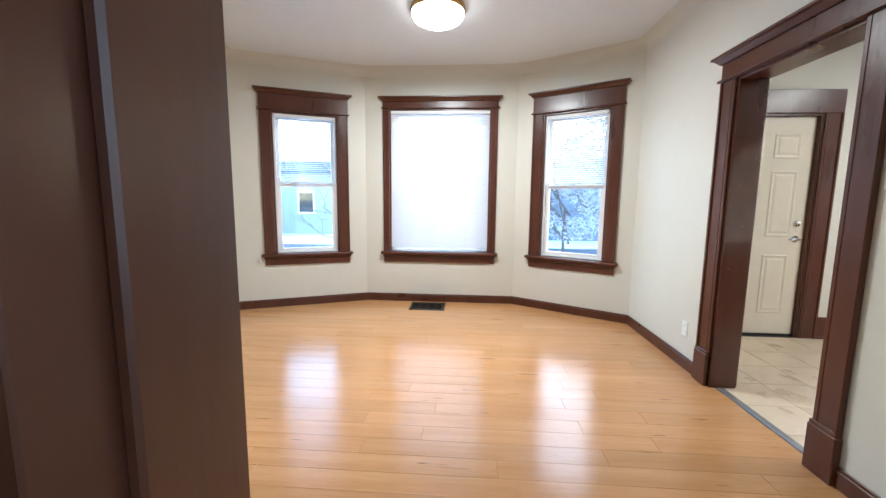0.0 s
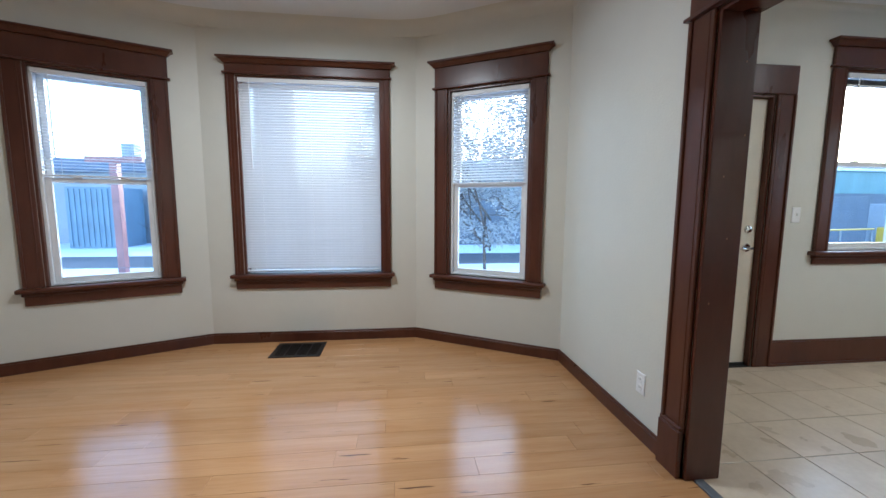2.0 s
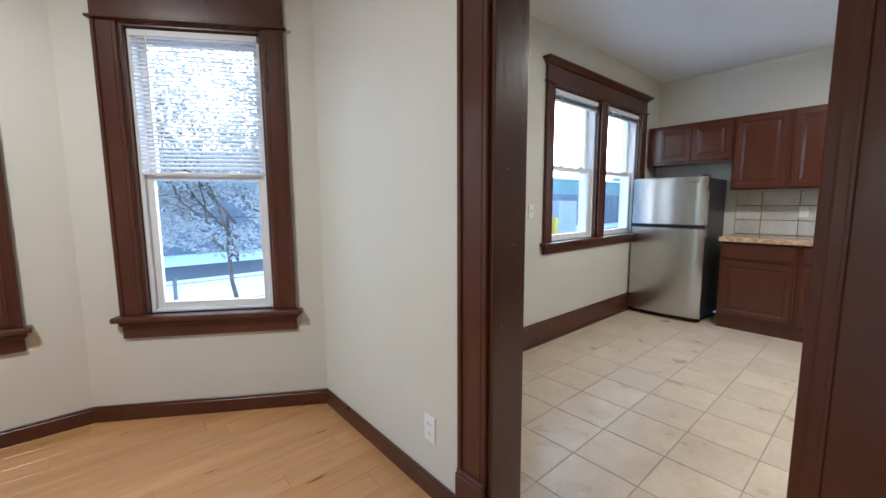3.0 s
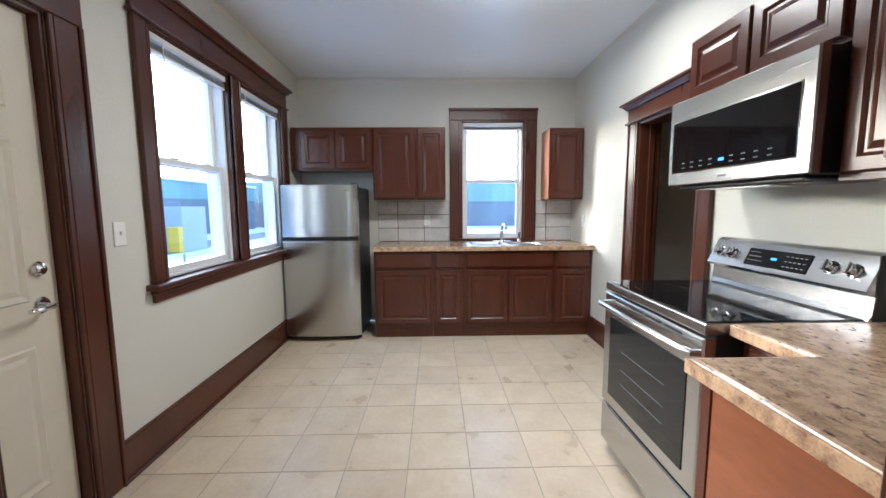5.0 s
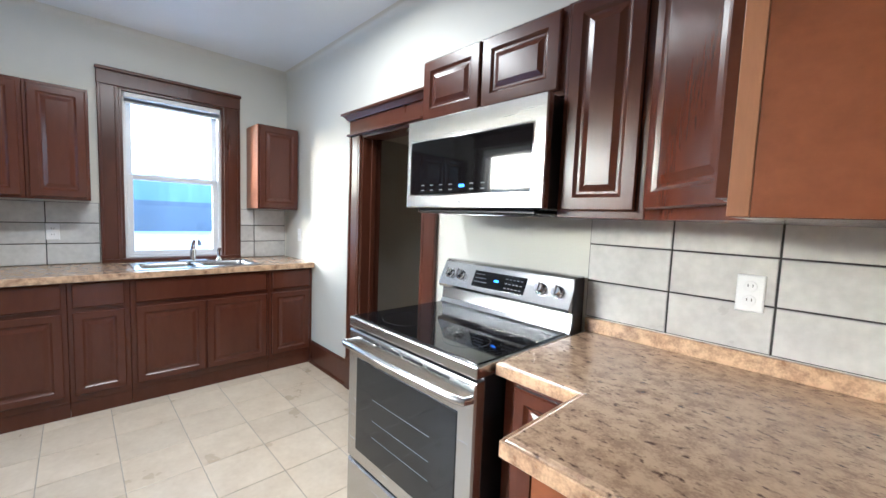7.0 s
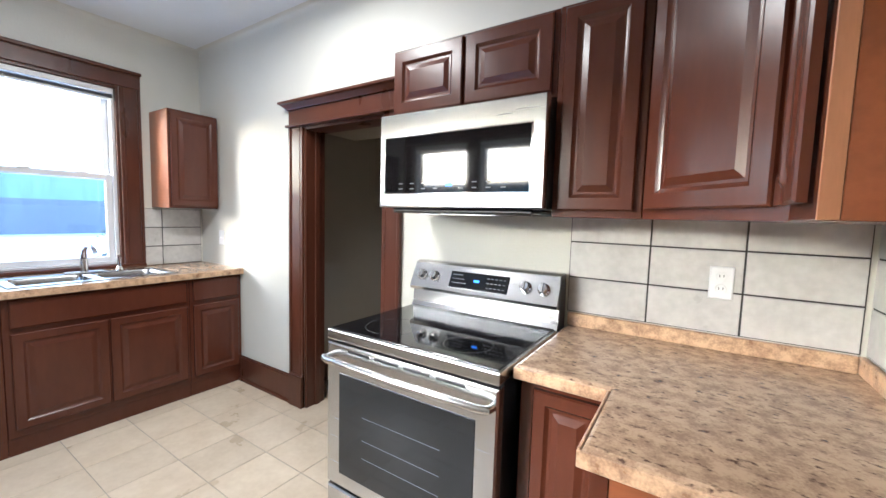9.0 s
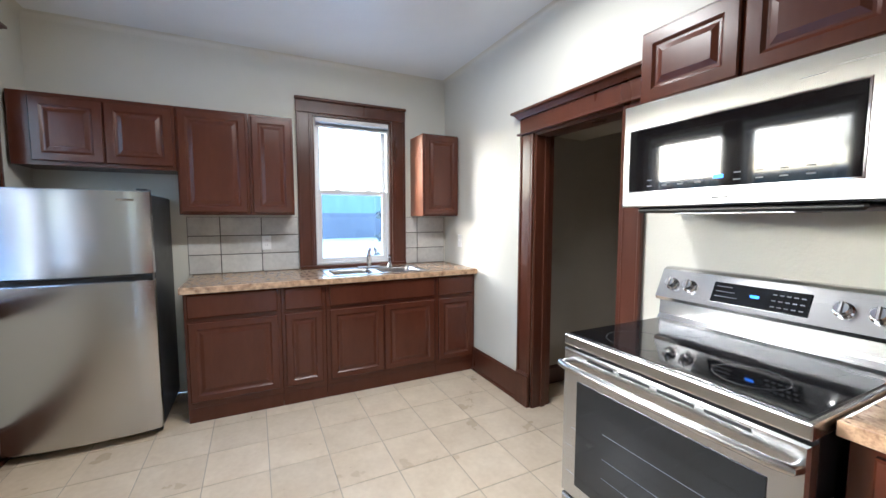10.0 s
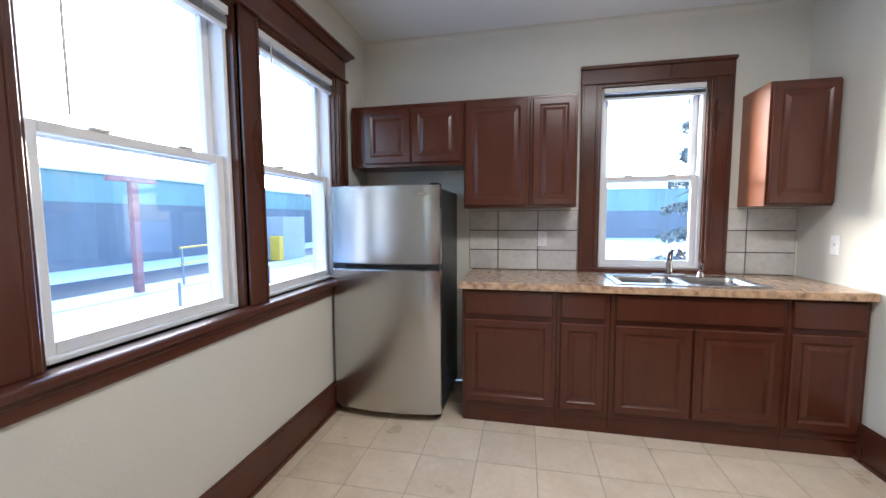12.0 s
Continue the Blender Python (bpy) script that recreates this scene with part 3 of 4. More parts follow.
# entrance door in the kitchen's north wall
m_d = frame_on((EAST_K, KN), (KE, KN), 2.19 - EAST_K)
ent = thing("door_5", m_d, "closed cream six-panel entrance door in brown casing", "door", "", "structure")
trim_set(ent, 0.81, 0, 2.045, 0.145, 0.2, cap=False, bead=False)
lining(ent, 0.81, 0, 2.045, 0.2)
leaf = part("door_leaf", boxes((0.02, 0.79, 0.04, 0.08, 0.02, 2.025), bevel=0.002), DOOR_PAINT, ent, "cream painted panelled leaf")
for px0, px1 in ((0.13, 0.36), (0.45, 0.68)):
    for pz0, pz1 in ((0.22, 0.78), (0.95, 1.55), (1.66, 1.88)):
        part("panel", loft([rect(px0 + i, px1 - i, pz0 + i, pz1 - i, 0.0399 + d) for i, d in ((0, 0), (0.008, -0.006), (0.016, -0.004), (0.03, -0.0005), (0.05, -0.0055))]), DOOR_PAINT, leaf)
part("handle_rose", moved(lathe([(0.032, 0), (0.032, 0.006), (0.026, 0.012)], 20), pose(0.72, 0.04, 0.93, 90)), CHROME, leaf, smooth=True)
part("lever_handle", tube([(0.72, 0.04, 0.93), (0.72, -0.02, 0.93), (0.70, -0.03, 0.93), (0.61, -0.03, 0.93)], 0.009), CHROME, leaf, "satin chrome lever", smooth=True)
part("deadbolt", moved(lathe([(0.03, 0), (0.03, 0.008), (0.022, 0.018), (0.01, 0.02)], 20), pose(0.72, 0.04, 1.07, 90)), CHROME, leaf, "round satin chrome deadbolt", smooth=True)
part("threshold", boxes((0.0, 0.81, -0.01, 0.2, -0.1, 0.0028), bevel=0.001), RUBBER, ent, "dark door threshold")
part("door_sweep", boxes((0.02, 0.79, 0.03, 0.075, 0.003, 0.022)), RUBBER, ent)

# hall beyond the doorway
hall_door = thing("hall_door", frame_on((4.66, -0.62), (3.0, -0.62), 0.30), "dark brown panelled hall door, closed", "door")
trim_set(hall_door, 0.72, 0, 2.0, 0.13, 0.12, cap=False)
part("door_leaf", boxes((0.0, 0.72, -0.012, -0.002, 0.01, 2.0), bevel=0.002), TRIM, hall_door)
for pz0, pz1 in ((0.2, 0.9), (1.05, 1.85)):
    part("panel", raised_panel(0.1, 0.62, pz0, pz1, -0.011, 0.04), TRIM, hall_door)
solid("wall_hall_lintel", boxes((3.0, 4.655, KS - 0.7, KS - 0.152, 1.98, 2.44)), HALL, "lowered grey-tan lintel box in the hall", "wall")


# ---- kitchen cabinets ----
def cabinet(m, w, d, z0, z1, doors, drawers=(), toe=0.0, label="", category="cabinet", group="", rail=0.055, kick=0.0, ends=None):
    """doors, drawers: (x0, x1, z0, z1) on the front, which faces -y at y=0."""
    c = thing("cabinet", m, label, category, group)
    items = [(0, w, 0.0, d, z0 + toe, z1)]
    part("body", boxes(*items, bevel=0.002), CHERRY, c)
    if toe:
        part("toe_kick", boxes((0, w, 0.012, d, z0, z0 + toe - 0.001)), CHERRY, c)
    for x0, x1, a, b in doors:
        part("door", raised_panel(x0, x1, a, b, -0.0005, min(rail, (x1 - x0) * 0.24)), CHERRY, c)
    for x0, x1, a, b in drawers:
        part("drawer_front", loft([rect(x0 + i, x1 - i, a + i, b - i, -0.0005 + q) for i, q in ((0, 0), (0, -0.014), (0.006, -0.02), (0.01, -0.02))]), CHERRY, c)
    if ends:
        for e in ends:
            part("end_panel", boxes(e), CHERRY_END, c, "lighter orange-brown veneer end panel")
    return c


FX = 5.19
def on_east(y):
    return pose(FX, y, 0, 0, 0, -90)


DEP = KE - FX - 0.002
LOW = "dark cherry base cabinet with raised-panel doors under the counter"
cabinet(on_east(3.005), 0.578, DEP, 0, 0.868, [(0.02, 0.555, 0.145, 0.675)], [(0.02, 0.555, 0.705, 0.858)], 0.1, LOW, group="base cabinets by the sink")
cabinet(on_east(2.425), 0.303, DEP, 0, 0.868, [(0.022, 0.275, 0.145, 0.675)], [(0.022, 0.275, 0.705, 0.858)], 0.1, "narrow dark cherry base cabinet with one drawer", group="base cabinets by the sink")
cabinet(on_east(2.12), 0.898, DEP, 0, 0.868, [(0.028, 0.436, 0.145, 0.675), (0.446, 0.878, 0.145, 0.675)], [(0.028, 0.878, 0.705, 0.858)], 0.1, "wide dark cherry sink cabinet with two doors", group="base cabinets by the sink")
cabinet(on_east(1.22), 0.372, DEP, 0, 0.868, [(0.02, 0.345, 0.145, 0.675)], [(0.02, 0.345, 0.705, 0.858)], 0.1, "dark cherry base cabinet beside the wall", group="base cabinets by the sink")

UX, UD = 5.485, KE - 5.485 - 0.002
def up_east(y):
    return pose(UX, y, 0, 0, 0, -90)


cabinet(up_east(3.865), 0.825, UD, 1.675, 2.11, [(0.10, 0.445, 1.70, 2.085), (0.452, 0.81, 1.70, 2.085)], label="dark cherry wall cabinet with two doors above the refrigerator", group="wall cabinets", rail=0.06)
cabinet(up_east(3.038), 0.443, UD, 1.375, 2.11, [(0.012, 0.425, 1.392, 2.09)], label="dark cherry wall cabinet with one raised-panel door", group="wall cabinets")
cabinet(up_east(2.593), 0.303, UD, 1.375, 2.11, [(0.018, 0.288, 1.392, 2.09)], label="narrow dark cherry wall cabinet beside the window", group="wall cabinets")
right_up = cabinet(up_east(1.21), 0.35, UD, 1.37, 2.10, [(0.01, 0.345, 1.385, 2.085)], label="dark cherry wall cabinet with orange-brown side by the window", group="wall cabinets", ends=[(-0.004, 0.0, 0.0, UD, 1.372, 2.098)])

def on_south(x, y):
    return pose(x, y, 0, 0, 0, 180)


UY = 1.115
cabinet(on_south(3.402, UY - 0.005), 0.762, UY - KS - 0.007, 1.80, 2.105, [(0.012, 0.372, 1.818, 2.092), (0.385, 0.745, 1.818, 2.092)], label="low dark cherry wall cabinet above the microwave", group="wall cabinets", rail=0.06)
cabinet(on_south(2.638, UY), 0.296, UY - KS - 0.002, 1.37, 2.105, [(0.022, 0.272, 1.395, 2.09)], label="narrow dark cherry wall cabinet beside the microwave", group="wall cabinets")
# diagonal cabinet across the corner
AX, AY, BX, BY = 2.340, UY, 2.030, 1.452
diag = thing("cabinet", pose(AX, AY, 0, 0, 0, math.degrees(math.atan2(BY - AY, BX - AX))), "dark cherry diagonal wall cabinet filling the kitchen corner", "cabinet", "wall cabinets")
into = diag.matrix_world.inverted()
ring = [(AX - 0.0005, KS + 0.002), (AX - 0.0005, AY), (BX, BY - 0.0005), (EAST_K + 0.003, BY - 0.0005), (EAST_K + 0.003, KS + 0.002)]
part("body", loft([[tuple(into @ Vector((px, py, z))) for px, py in ring] for z in (1.37, 2.105)]), CHERRY, diag)
DL = math.hypot(BX - AX, BY - AY)
part("door", raised_panel(0.028, DL - 0.028, 1.400, 2.09, -0.0008, 0.06), CHERRY, diag)
WD = 2.03 - EAST_K - 0.003
west_up = cabinet(pose(2.03, BY, 0, 0, 0, 90), 0.222, WD, 1.37, 2.105, [], label="narrow dark cherry wall cabinet with orange veneer end and broken door", group="wall cabinets", ends=[(0.2225, 0.228, 0.027, WD - 0.001, 1.371, 2.104)])
wd = part("door", raised_panel(0.024, 0.196, 1.400, 2.09, -0.008, 0.045), CHERRY, west_up, "slightly ajar door with a broken lower corner")
part("broken_patch", loft([[(0.024, y_, 1.401), (0.105, y_, 1.401), (0.098, y_, 1.432), (0.062, y_, 1.445), (0.040, y_, 1.462), (0.026, y_, 1.452)] for y_ in (-0.0275, -0.0305)]), TRIM, wd, "dark splintered patch")
part("face_stile", boxes((0.2225, 0.230, -0.001, 0.026, 1.371, 2.104), bevel=0.001), CHERRY_EDGE, west_up, "pale bare face-frame edge")


# counters
def slab_poly(pts, z0, z1, r=0.012):
    """A worktop with a rounded upper edge, points anticlockwise."""
    rings = [offset_ring(pts, i, z) for i, z in ((0.004, z0), (0, z0 + 0.004), (0, z1 - r), (r * 0.3, z1 - r * 0.3), (r, z1))]
    return loft([[tuple(p) for p in r_] for r_ in rings])


# sink counter with a cut-out for the bowls
sc = thing("countertop", pose(5.15, 1.9, 0), "brown granite-look laminate countertop with a sink set in", "countertop")
SX0, SX1, SY0, SY1 = 5.235, 5.62, 1.295, 2.07
lx = 5.15
part("worktop", boxes((SX1 - lx, KE - lx - 0.003, -1.053, 1.115, 0.872, 0.914), (0, SX0 - lx, -1.053, 1.115, 0.872, 0.914),
                      (SX0 - lx, SX1 - lx, SY1 - 1.9, 1.115, 0.872, 0.914), (SX0 - lx, SX1 - lx, -1.053, SY0 - 1.9, 0.872, 0.914)), COUNTER, sc)
part("front_edge", boxes((-0.008, -0.0005, -1.053, 1.116, 0.870, 0.9135), bevel=0.003), COUNTER_EDGE, sc, "lighter speckled laminate front edge")
part("end_edge", boxes((-0.004, KE - lx - 0.004, 1.1155, 1.121, 0.870, 0.9135), bevel=0.002), COUNTER_EDGE, sc)


def bowl(x0, x1, y0, y1, top, deep):
    rings = []
    for i, z, r in ((0, top, 0.05), (0.006, top - 0.01, 0.05), (0.014, top - deep + 0.02, 0.05), (0.035, top - deep, 0.04)):
        pts = []
        for cx, cy, a0 in ((x1 - i - r, y1 - i - r, 0), (x0 + i + r, y1 - i - r, 90), (x0 + i + r, y0 + i + r, 180), (x1 - i - r, y0 + i + r, 270)):
            for k in range(5):
                a = radians(a0 + 22.5 * k)
                pts.append((cx + r * math.cos(a), cy + r * math.sin(a), z))
        rings.append(pts)
    bm = loft(rings, cap=False)
    bm.faces.new([bm.verts.new(p) for p in rings[-1]])
    return bm


sink = thing("sink", pose(0, 0, 0), "double-bowl stainless steel sink set into the counter", "sink")
part("rim", boxes((SX0 - 0.02, SX0 + 0.025, SY0 - 0.02, SY1 + 0.02, 0.913, 0.919), (SX1 - 0.055, SX1 + 0.02, SY0 - 0.02, SY1 + 0.02, 0.913, 0.919),
                  (SX0 + 0.025, SX1 - 0.055, SY0 - 0.02, SY0 + 0.025, 0.913, 0.919), (SX0 + 0.025, SX1 - 0.055, SY1 - 0.025, SY1 + 0.02, 0.913, 0.919),
                  (SX0 + 0.025, SX1 - 0.055, 1.665, 1.70, 0.913, 0.918), bevel=0.002), STEEL, sink)
for y0, y1 in ((SY0 + 0.02, 1.67), (1.695, SY1 - 0.02)):
    b_ = part("bowl", bowl(SX0 + 0.02, SX1 - 0.05, y0, y1, 0.9165, 0.16), STEEL, sink, smooth=True)
    part("drain", moved(lathe([(0.042, 0), (0.04, 0.004), (0.03, 0.001)], 20), Matrix.Translation(((SX0 + SX1) / 2 - 0.015, (y0 + y1) / 2, 0.757))), CHROME, b_)
tap = thing("faucet", pose(SX1 - 0.02, 1.68, 0.919), "chrome single-lever kitchen faucet behind the sink", "faucet")
part("base_plate", boxes((-0.025, 0.025, -0.1, 0.1, 0, 0.012), bevel=0.005, seg=2), CHROME, tap)
part("body", lathe([(0.024, 0.01), (0.022, 0.06), (0.019, 0.10), (0.019, 0.125), (0.008, 0.135)], 20), CHROME, tap, smooth=True)
part("spout", tube([(0, 0, 0.08), (-0.015, 0, 0.15), (-0.05, -0.005, 0.185), (-0.10, -0.012, 0.185), (-0.14, -0.018, 0.165), (-0.15, -0.02, 0.14)], [0.016, 0.015, 0.013, 0.012, 0.012, 0.014], 12), CHROME, tap, smooth=True)
part("lever", tube([(0, 0, 0.13), (0.01, -0.01, 0.17), (0.0, -0.03, 0.20)], [0.009, 0.007, 0.006], 10), CHROME, tap, smooth=True)
spray = thing("sink_sprayer", pose(SX1 - 0.02, 1.49, 0.919), "small chrome side sprayer beside the faucet", "sprayer")
part("base", lathe([(0.022, 0), (0.02, 0.012), (0.013, 0.03)], 16), CHROME, spray, smooth=True)
part("head", tube([(0, 0, 0.025), (0, 0, 0.07), (-0.012, 0, 0.10)], [0.011, 0.014, 0.016], 12), CHROME, spray, smooth=True)

# corner counter beside the stove
cts_x = 2.628
pts = [(cts_x, KS + 0.002), (cts_x, 1.43), (2.352, 1.43), (2.352, 1.755), (EAST_K + 0.003, 1.755), (EAST_K + 0.003, KS + 0.002)]
cc = thing("countertop", pose(0, 0, 0), "brown granite-look laminate corner countertop with low splash", "countertop")
part("worktop", slab_poly(pts, 0.874, 0.914), COUNTER, cc)
part("front_edge", boxes((2.3525, cts_x, 1.4305, 1.437, 0.872, 0.908), bevel=0.002), COUNTER_EDGE, cc, "lighter speckled laminate front edge")
part("front_edge", boxes((2.3525, 2.359, 1.4375, 1.7545, 0.872, 0.908), bevel=0.002), COUNTER_EDGE, cc)
part("front_edge", boxes((EAST_K + 0.004, 2.3585, 1.7555, 1.762, 0.872, 0.908), bevel=0.002), COUNTER_EDGE, cc)
part("back_splash", boxes((EAST_K + 0.022, cts_x - 0.002, KS + 0.002, KS + 0.021, 0.9142, 0.969), bevel=0.003), COUNTER_EDGE, cc, "low laminate splash strip")
part("back_splash", boxes((EAST_K + 0.003, EAST_K + 0.021, KS + 0.002, 1.752, 0.9142, 0.969), bevel=0.003), COUNTER_EDGE, cc)
cabinet(on_south(2.618, 1.395), 0.27, 1.395 - KS - 0.003, 0, 0.868, [(0.045, 0.262, 0.145, 0.845)], toe=0.1, label="cherry base cabinet with one door beside the stove", group="base cabinets by the stove")
endc = thing("cabinet", pose(EAST_K + 0.003, KS + 0.003, 0), "cherry corner base cabinet with orange-brown end panel", "cabinet", "base cabinets by the stove")
part("body", boxes((0, 2.33 - EAST_K - 0.003, 0, 1.718 - KS - 0.003, 0.1, 0.868), bevel=0.002), CHERRY, endc)
part("toe_kick", boxes((0, 2.30 - EAST_K, 0, 1.68 - KS, 0, 0.099)), CHERRY, endc)
part("end_panel", boxes((0.0, 2.30 - EAST_K - 0.003, 1.7185 - KS - 0.003, 1.726 - KS - 0.003, 0.02, 0.867)), CHERRY_END, endc, "orange-brown veneer end panel")
part("face_stile", boxes((2.302 - EAST_K - 0.003, 2.333 - EAST_K - 0.003, 1.7185 - KS - 0.003, 1.73 - KS - 0.003, 0.1, 0.867)), CHERRY, endc)


# ---- stove ----
st = thing("stove", pose(3.388, 1.497, 0, 0, 0, 180), "stainless steel electric range with black glass cooktop", "stove")
SWD, SDP = 0.748, 1.497 - KS - 0.02
part("body", boxes((0.003, SWD - 0.003, 0.03, SDP, 0.03, 0.885), bevel=0.003), BLACK, st, "dark enamel sides")
part("drawer", loft([rect(0.004 + i, SWD - 0.004 - i, 0.06 + i, 0.262 - i, 0.029 + d) for i, d in ((0, 0), (0, -0.035), (0.006, -0.042), (0.012, -0.042))]), STEEL, st, "stainless storage drawer")
door = part("oven_door", loft([rect(0.002 + i, SWD - 0.002 - i, 0.275 + i, 0.855 - i, 0.029 + d) for i, d in ((0, 0), (0, -0.035), (0.006, -0.042), (0.012, -0.042))]), STEEL, st, "stainless oven door")
part("window", boxes((0.075, SWD - 0.075, -0.0165, -0.0125, 0.335, 0.742), bevel=0.001), OVEN_GLASS, door, "dark tinted oven glass")
for zz in (0.44, 0.51, 0.60):
    part("oven_rack", boxes((0.2, SWD - 0.2, -0.0172, -0.0166, zz, zz + 0.0025)), GALV, door)
part("handle", tube([(0.018, -0.014, 0.80), (0.02, -0.045, 0.803), (0.05, -0.058, 0.805), (SWD / 2, -0.068, 0.807), (SWD - 0.05, -0.058, 0.805), (SWD - 0.02, -0.045, 0.803), (SWD - 0.018, -0.014, 0.80)], [0.013] * 7, 12), STEEL, door, "bowed stainless bar handle", smooth=True)
for k in range(4):
    part("vent_slot", boxes((0.12 + k * 0.135, 0.23 + k * 0.135, -0.0142, -0.0128, 0.832, 0.842), bevel=0.0005), BLACK, door)
part("cooktop_frame", boxes((-0.001, SWD + 0.001, -0.012, SDP - 0.09, 0.866, 0.908), bevel=0.006, seg=2), STEEL, st, "stainless cooktop rim")
top = part("cooktop", boxes((0.012, SWD - 0.012, 0.004, SDP - 0.095, 0.906, 0.912), bevel=0.002), BLACK_GLASS, st, "black ceramic glass cooktop")
for bx, by, br in ((0.2, 0.16, 0.115), (0.55, 0.15, 0.09), (0.2, 0.42, 0.085), (0.55, 0.41, 0.115)):
    rr = loft([[(bx + r * math.cos(a), by + r * math.sin(a), z) for a in [2 * math.pi * k / 40 for k in range(40)]] for r, z in ((br, 0.9121), (br, 0.9124), (br - 0.003, 0.9124), (br - 0.003, 0.9121))], cap=False)
    part("burner_ring", rr, RING, top)
# back guard leans back
bg = loft([[(x, SDP - 0.10, 0.905), (x, SDP, 0.905), (x, SDP, 1.135), (x, SDP - 0.045, 1.135), (x, SDP - 0.062, 1.125), (x, SDP - 0.115, 1.01), (x, SDP - 0.107, 0.995), (x, SDP - 0.08, 0.99), (x, SDP - 0.085, 0.93)] for x in (0.0, SWD)])
guard = part("back_guard", bg, STEEL, st, "stainless control back guard")
lean = pose(0, SDP - 0.1155, 1.012, -24.7)
part("side_cap", boxes((SWD, SWD + 0.003, SDP - 0.08, SDP, 0.9, 1.13)), DARK_SIDE, st)
part("control_panel", moved(boxes((0.225, 0.525, -0.003, 0.001, 0.018, 0.098), bevel=0.001), lean), BLACK_GLASS, guard, "black glass touch panel")
part("clock_display", moved(boxes((0.355, 0.382, -0.0042, -0.0031, 0.054, 0.064)), lean), BLUE, guard, "lit blue clock")
for r_ in range(3):
    for c_ in range(5):
        part("key_print", moved(boxes((0.42 + c_ * 0.02, 0.432 + c_ * 0.02, -0.0040, -0.0031, 0.032 + r_ * 0.022, 0.036 + r_ * 0.022)), lean), MARK, guard)
    part("key_print", moved(boxes((0.237, 0.315 - r_ * 0.012, -0.0040, -0.0031, 0.04 + r_ * 0.02, 0.043 + r_ * 0.02)), lean), MARK, guard)
for kx in (0.06, 0.135, 0.605, 0.685):
    k_ = part("knob", moved(lathe([(0.026, 0), (0.026, 0.004), (0.021, 0.007), (0.02, 0.026), (0.017, 0.03)], 24), lean @ pose(kx, 0, 0.062, 90)), CHROME, guard, "chrome control knob", smooth=True)
    part("grip", moved(boxes((-0.005, 0.005, -0.021, 0.021, 0.026, 0.036), bevel=0.002), lean @ pose(kx, 0, 0.062, 90, 0, 0)), STEEL, k_)
for fx in (0.05, SWD - 0.05):
    for fy in (0.08, SDP - 0.06):
        part("foot", moved(lathe([(0.018, 0), (0.018, 0.02), (0.01, 0.035)], 12), Matrix.Translation((fx, fy, 0))), BLACK, st)

# ---- microwave ----
mw = thing("microwave", pose(3.394, 1.21, 0, 0, 0, 180), "stainless over-the-range microwave with black glass door", "microwave")
MD = 1.21 - KS - 0.003
part("body", boxes((0.004, 0.752, 0.035, MD, 1.395, 1.79), bevel=0.003), BLACK, mw, "black painted case")
fr_ = part("door", loft([rect(i, 0.756 - i, 1.395 + i, 1.793 - i, 0.034 + d) for i, d in ((0, 0), (0, -0.028), (0.005, -0.034), (0.01, -0.034))]), STEEL, mw, "stainless door frame")
part("window_rim", boxes((0.03, 0.71, -0.002, 0.0005, 1.45, 1.70), bevel=0.001), CHROME, fr_)
part("window", boxes((0.036, 0.704, -0.004, -0.0005, 1.456, 1.694), bevel=0.001), BLACK_GLASS, fr_, "glossy black glass")
part("clock_display", boxes((0.355, 0.385, -0.0052, -0.0041, 1.482, 1.494)), BLUE, fr_, "lit blue clock")
for k in range(9):
    if k != 4:
        for q in (0, 1):
            part("key_print", boxes((0.115 + k * 0.06, 0.135 + k * 0.06, -0.0048, -0.0041, 1.472 + q * 0.022, 1.476 + q * 0.022)), MARK, fr_)
part("maker_mark", boxes((0.35, 0.40, -0.0012, -0.0002, 1.418, 1.423)), MARK, fr_)
part("lower_grille", boxes((0.05, 0.71, 0.03, 0.30, 1.372, 1.394), bevel=0.008), BLACK, mw, "black vent grille below")
part("grease_filter", boxes((0.2, 0.56, 0.04, 0.2, 1.368, 1.3715)), STEEL, mw)

# ---- refrigerator ----
fr = thing("refrigerator", pose(5.115, 3.495, 0, 0, 0, -90), "stainless top-freezer refrigerator with dark grey sides", "refrigerator")
hw = 0.362
part("body", boxes((-hw + 0.004, hw - 0.004, 0.075, 0.655, 0.035, 1.495), bevel=0.006), DARK_SIDE, fr, "dark grey textured case")


def bowed(z0, z1, y=0.06, bow=0.035, rnd=0.012):
    n = 14
    rings = []
    for z, s in ((z0, 0.006), (z0 + 0.006, 0.0), (z1 - 0.006, 0.0), (z1, 0.006)):
        front = [(-hw + s + (2 * hw - 2 * s) * k / n, -bow * (1 - (2 * k / n - 1) ** 2) + s + (rnd if k in (0, n) else 0), z) for k in range(n + 1)]
        rings.append(front + [(hw - s, y, z), (-hw + s, y, z)])
    return loft(rings)


part("freezer_door", bowed(1.018, 1.513), STEEL_V, fr, "bowed brushed stainless freezer door", smooth=True)
part("fridge_door", bowed(0.05, 0.985), STEEL_V, fr, "bowed brushed stainless lower door", smooth=True)
part("grip_recess", boxes((-hw + 0.006, hw - 0.006, 0.005, 0.07, 0.986, 1.017)), BLACK, fr, "black recessed grip between doors")
part("grip_lip", loft([[(-0.27, -0.02, 1.012), (0.27, -0.02, 1.012), (0.22, -0.015, 0.992), (-0.22, -0.015, 0.992)], [(-0.27, 0.004, 1.012), (0.27, 0.004, 1.012), (0.22, 0.004, 0.992), (-0.22, 0.004, 0.992)]]), BLACK, fr)
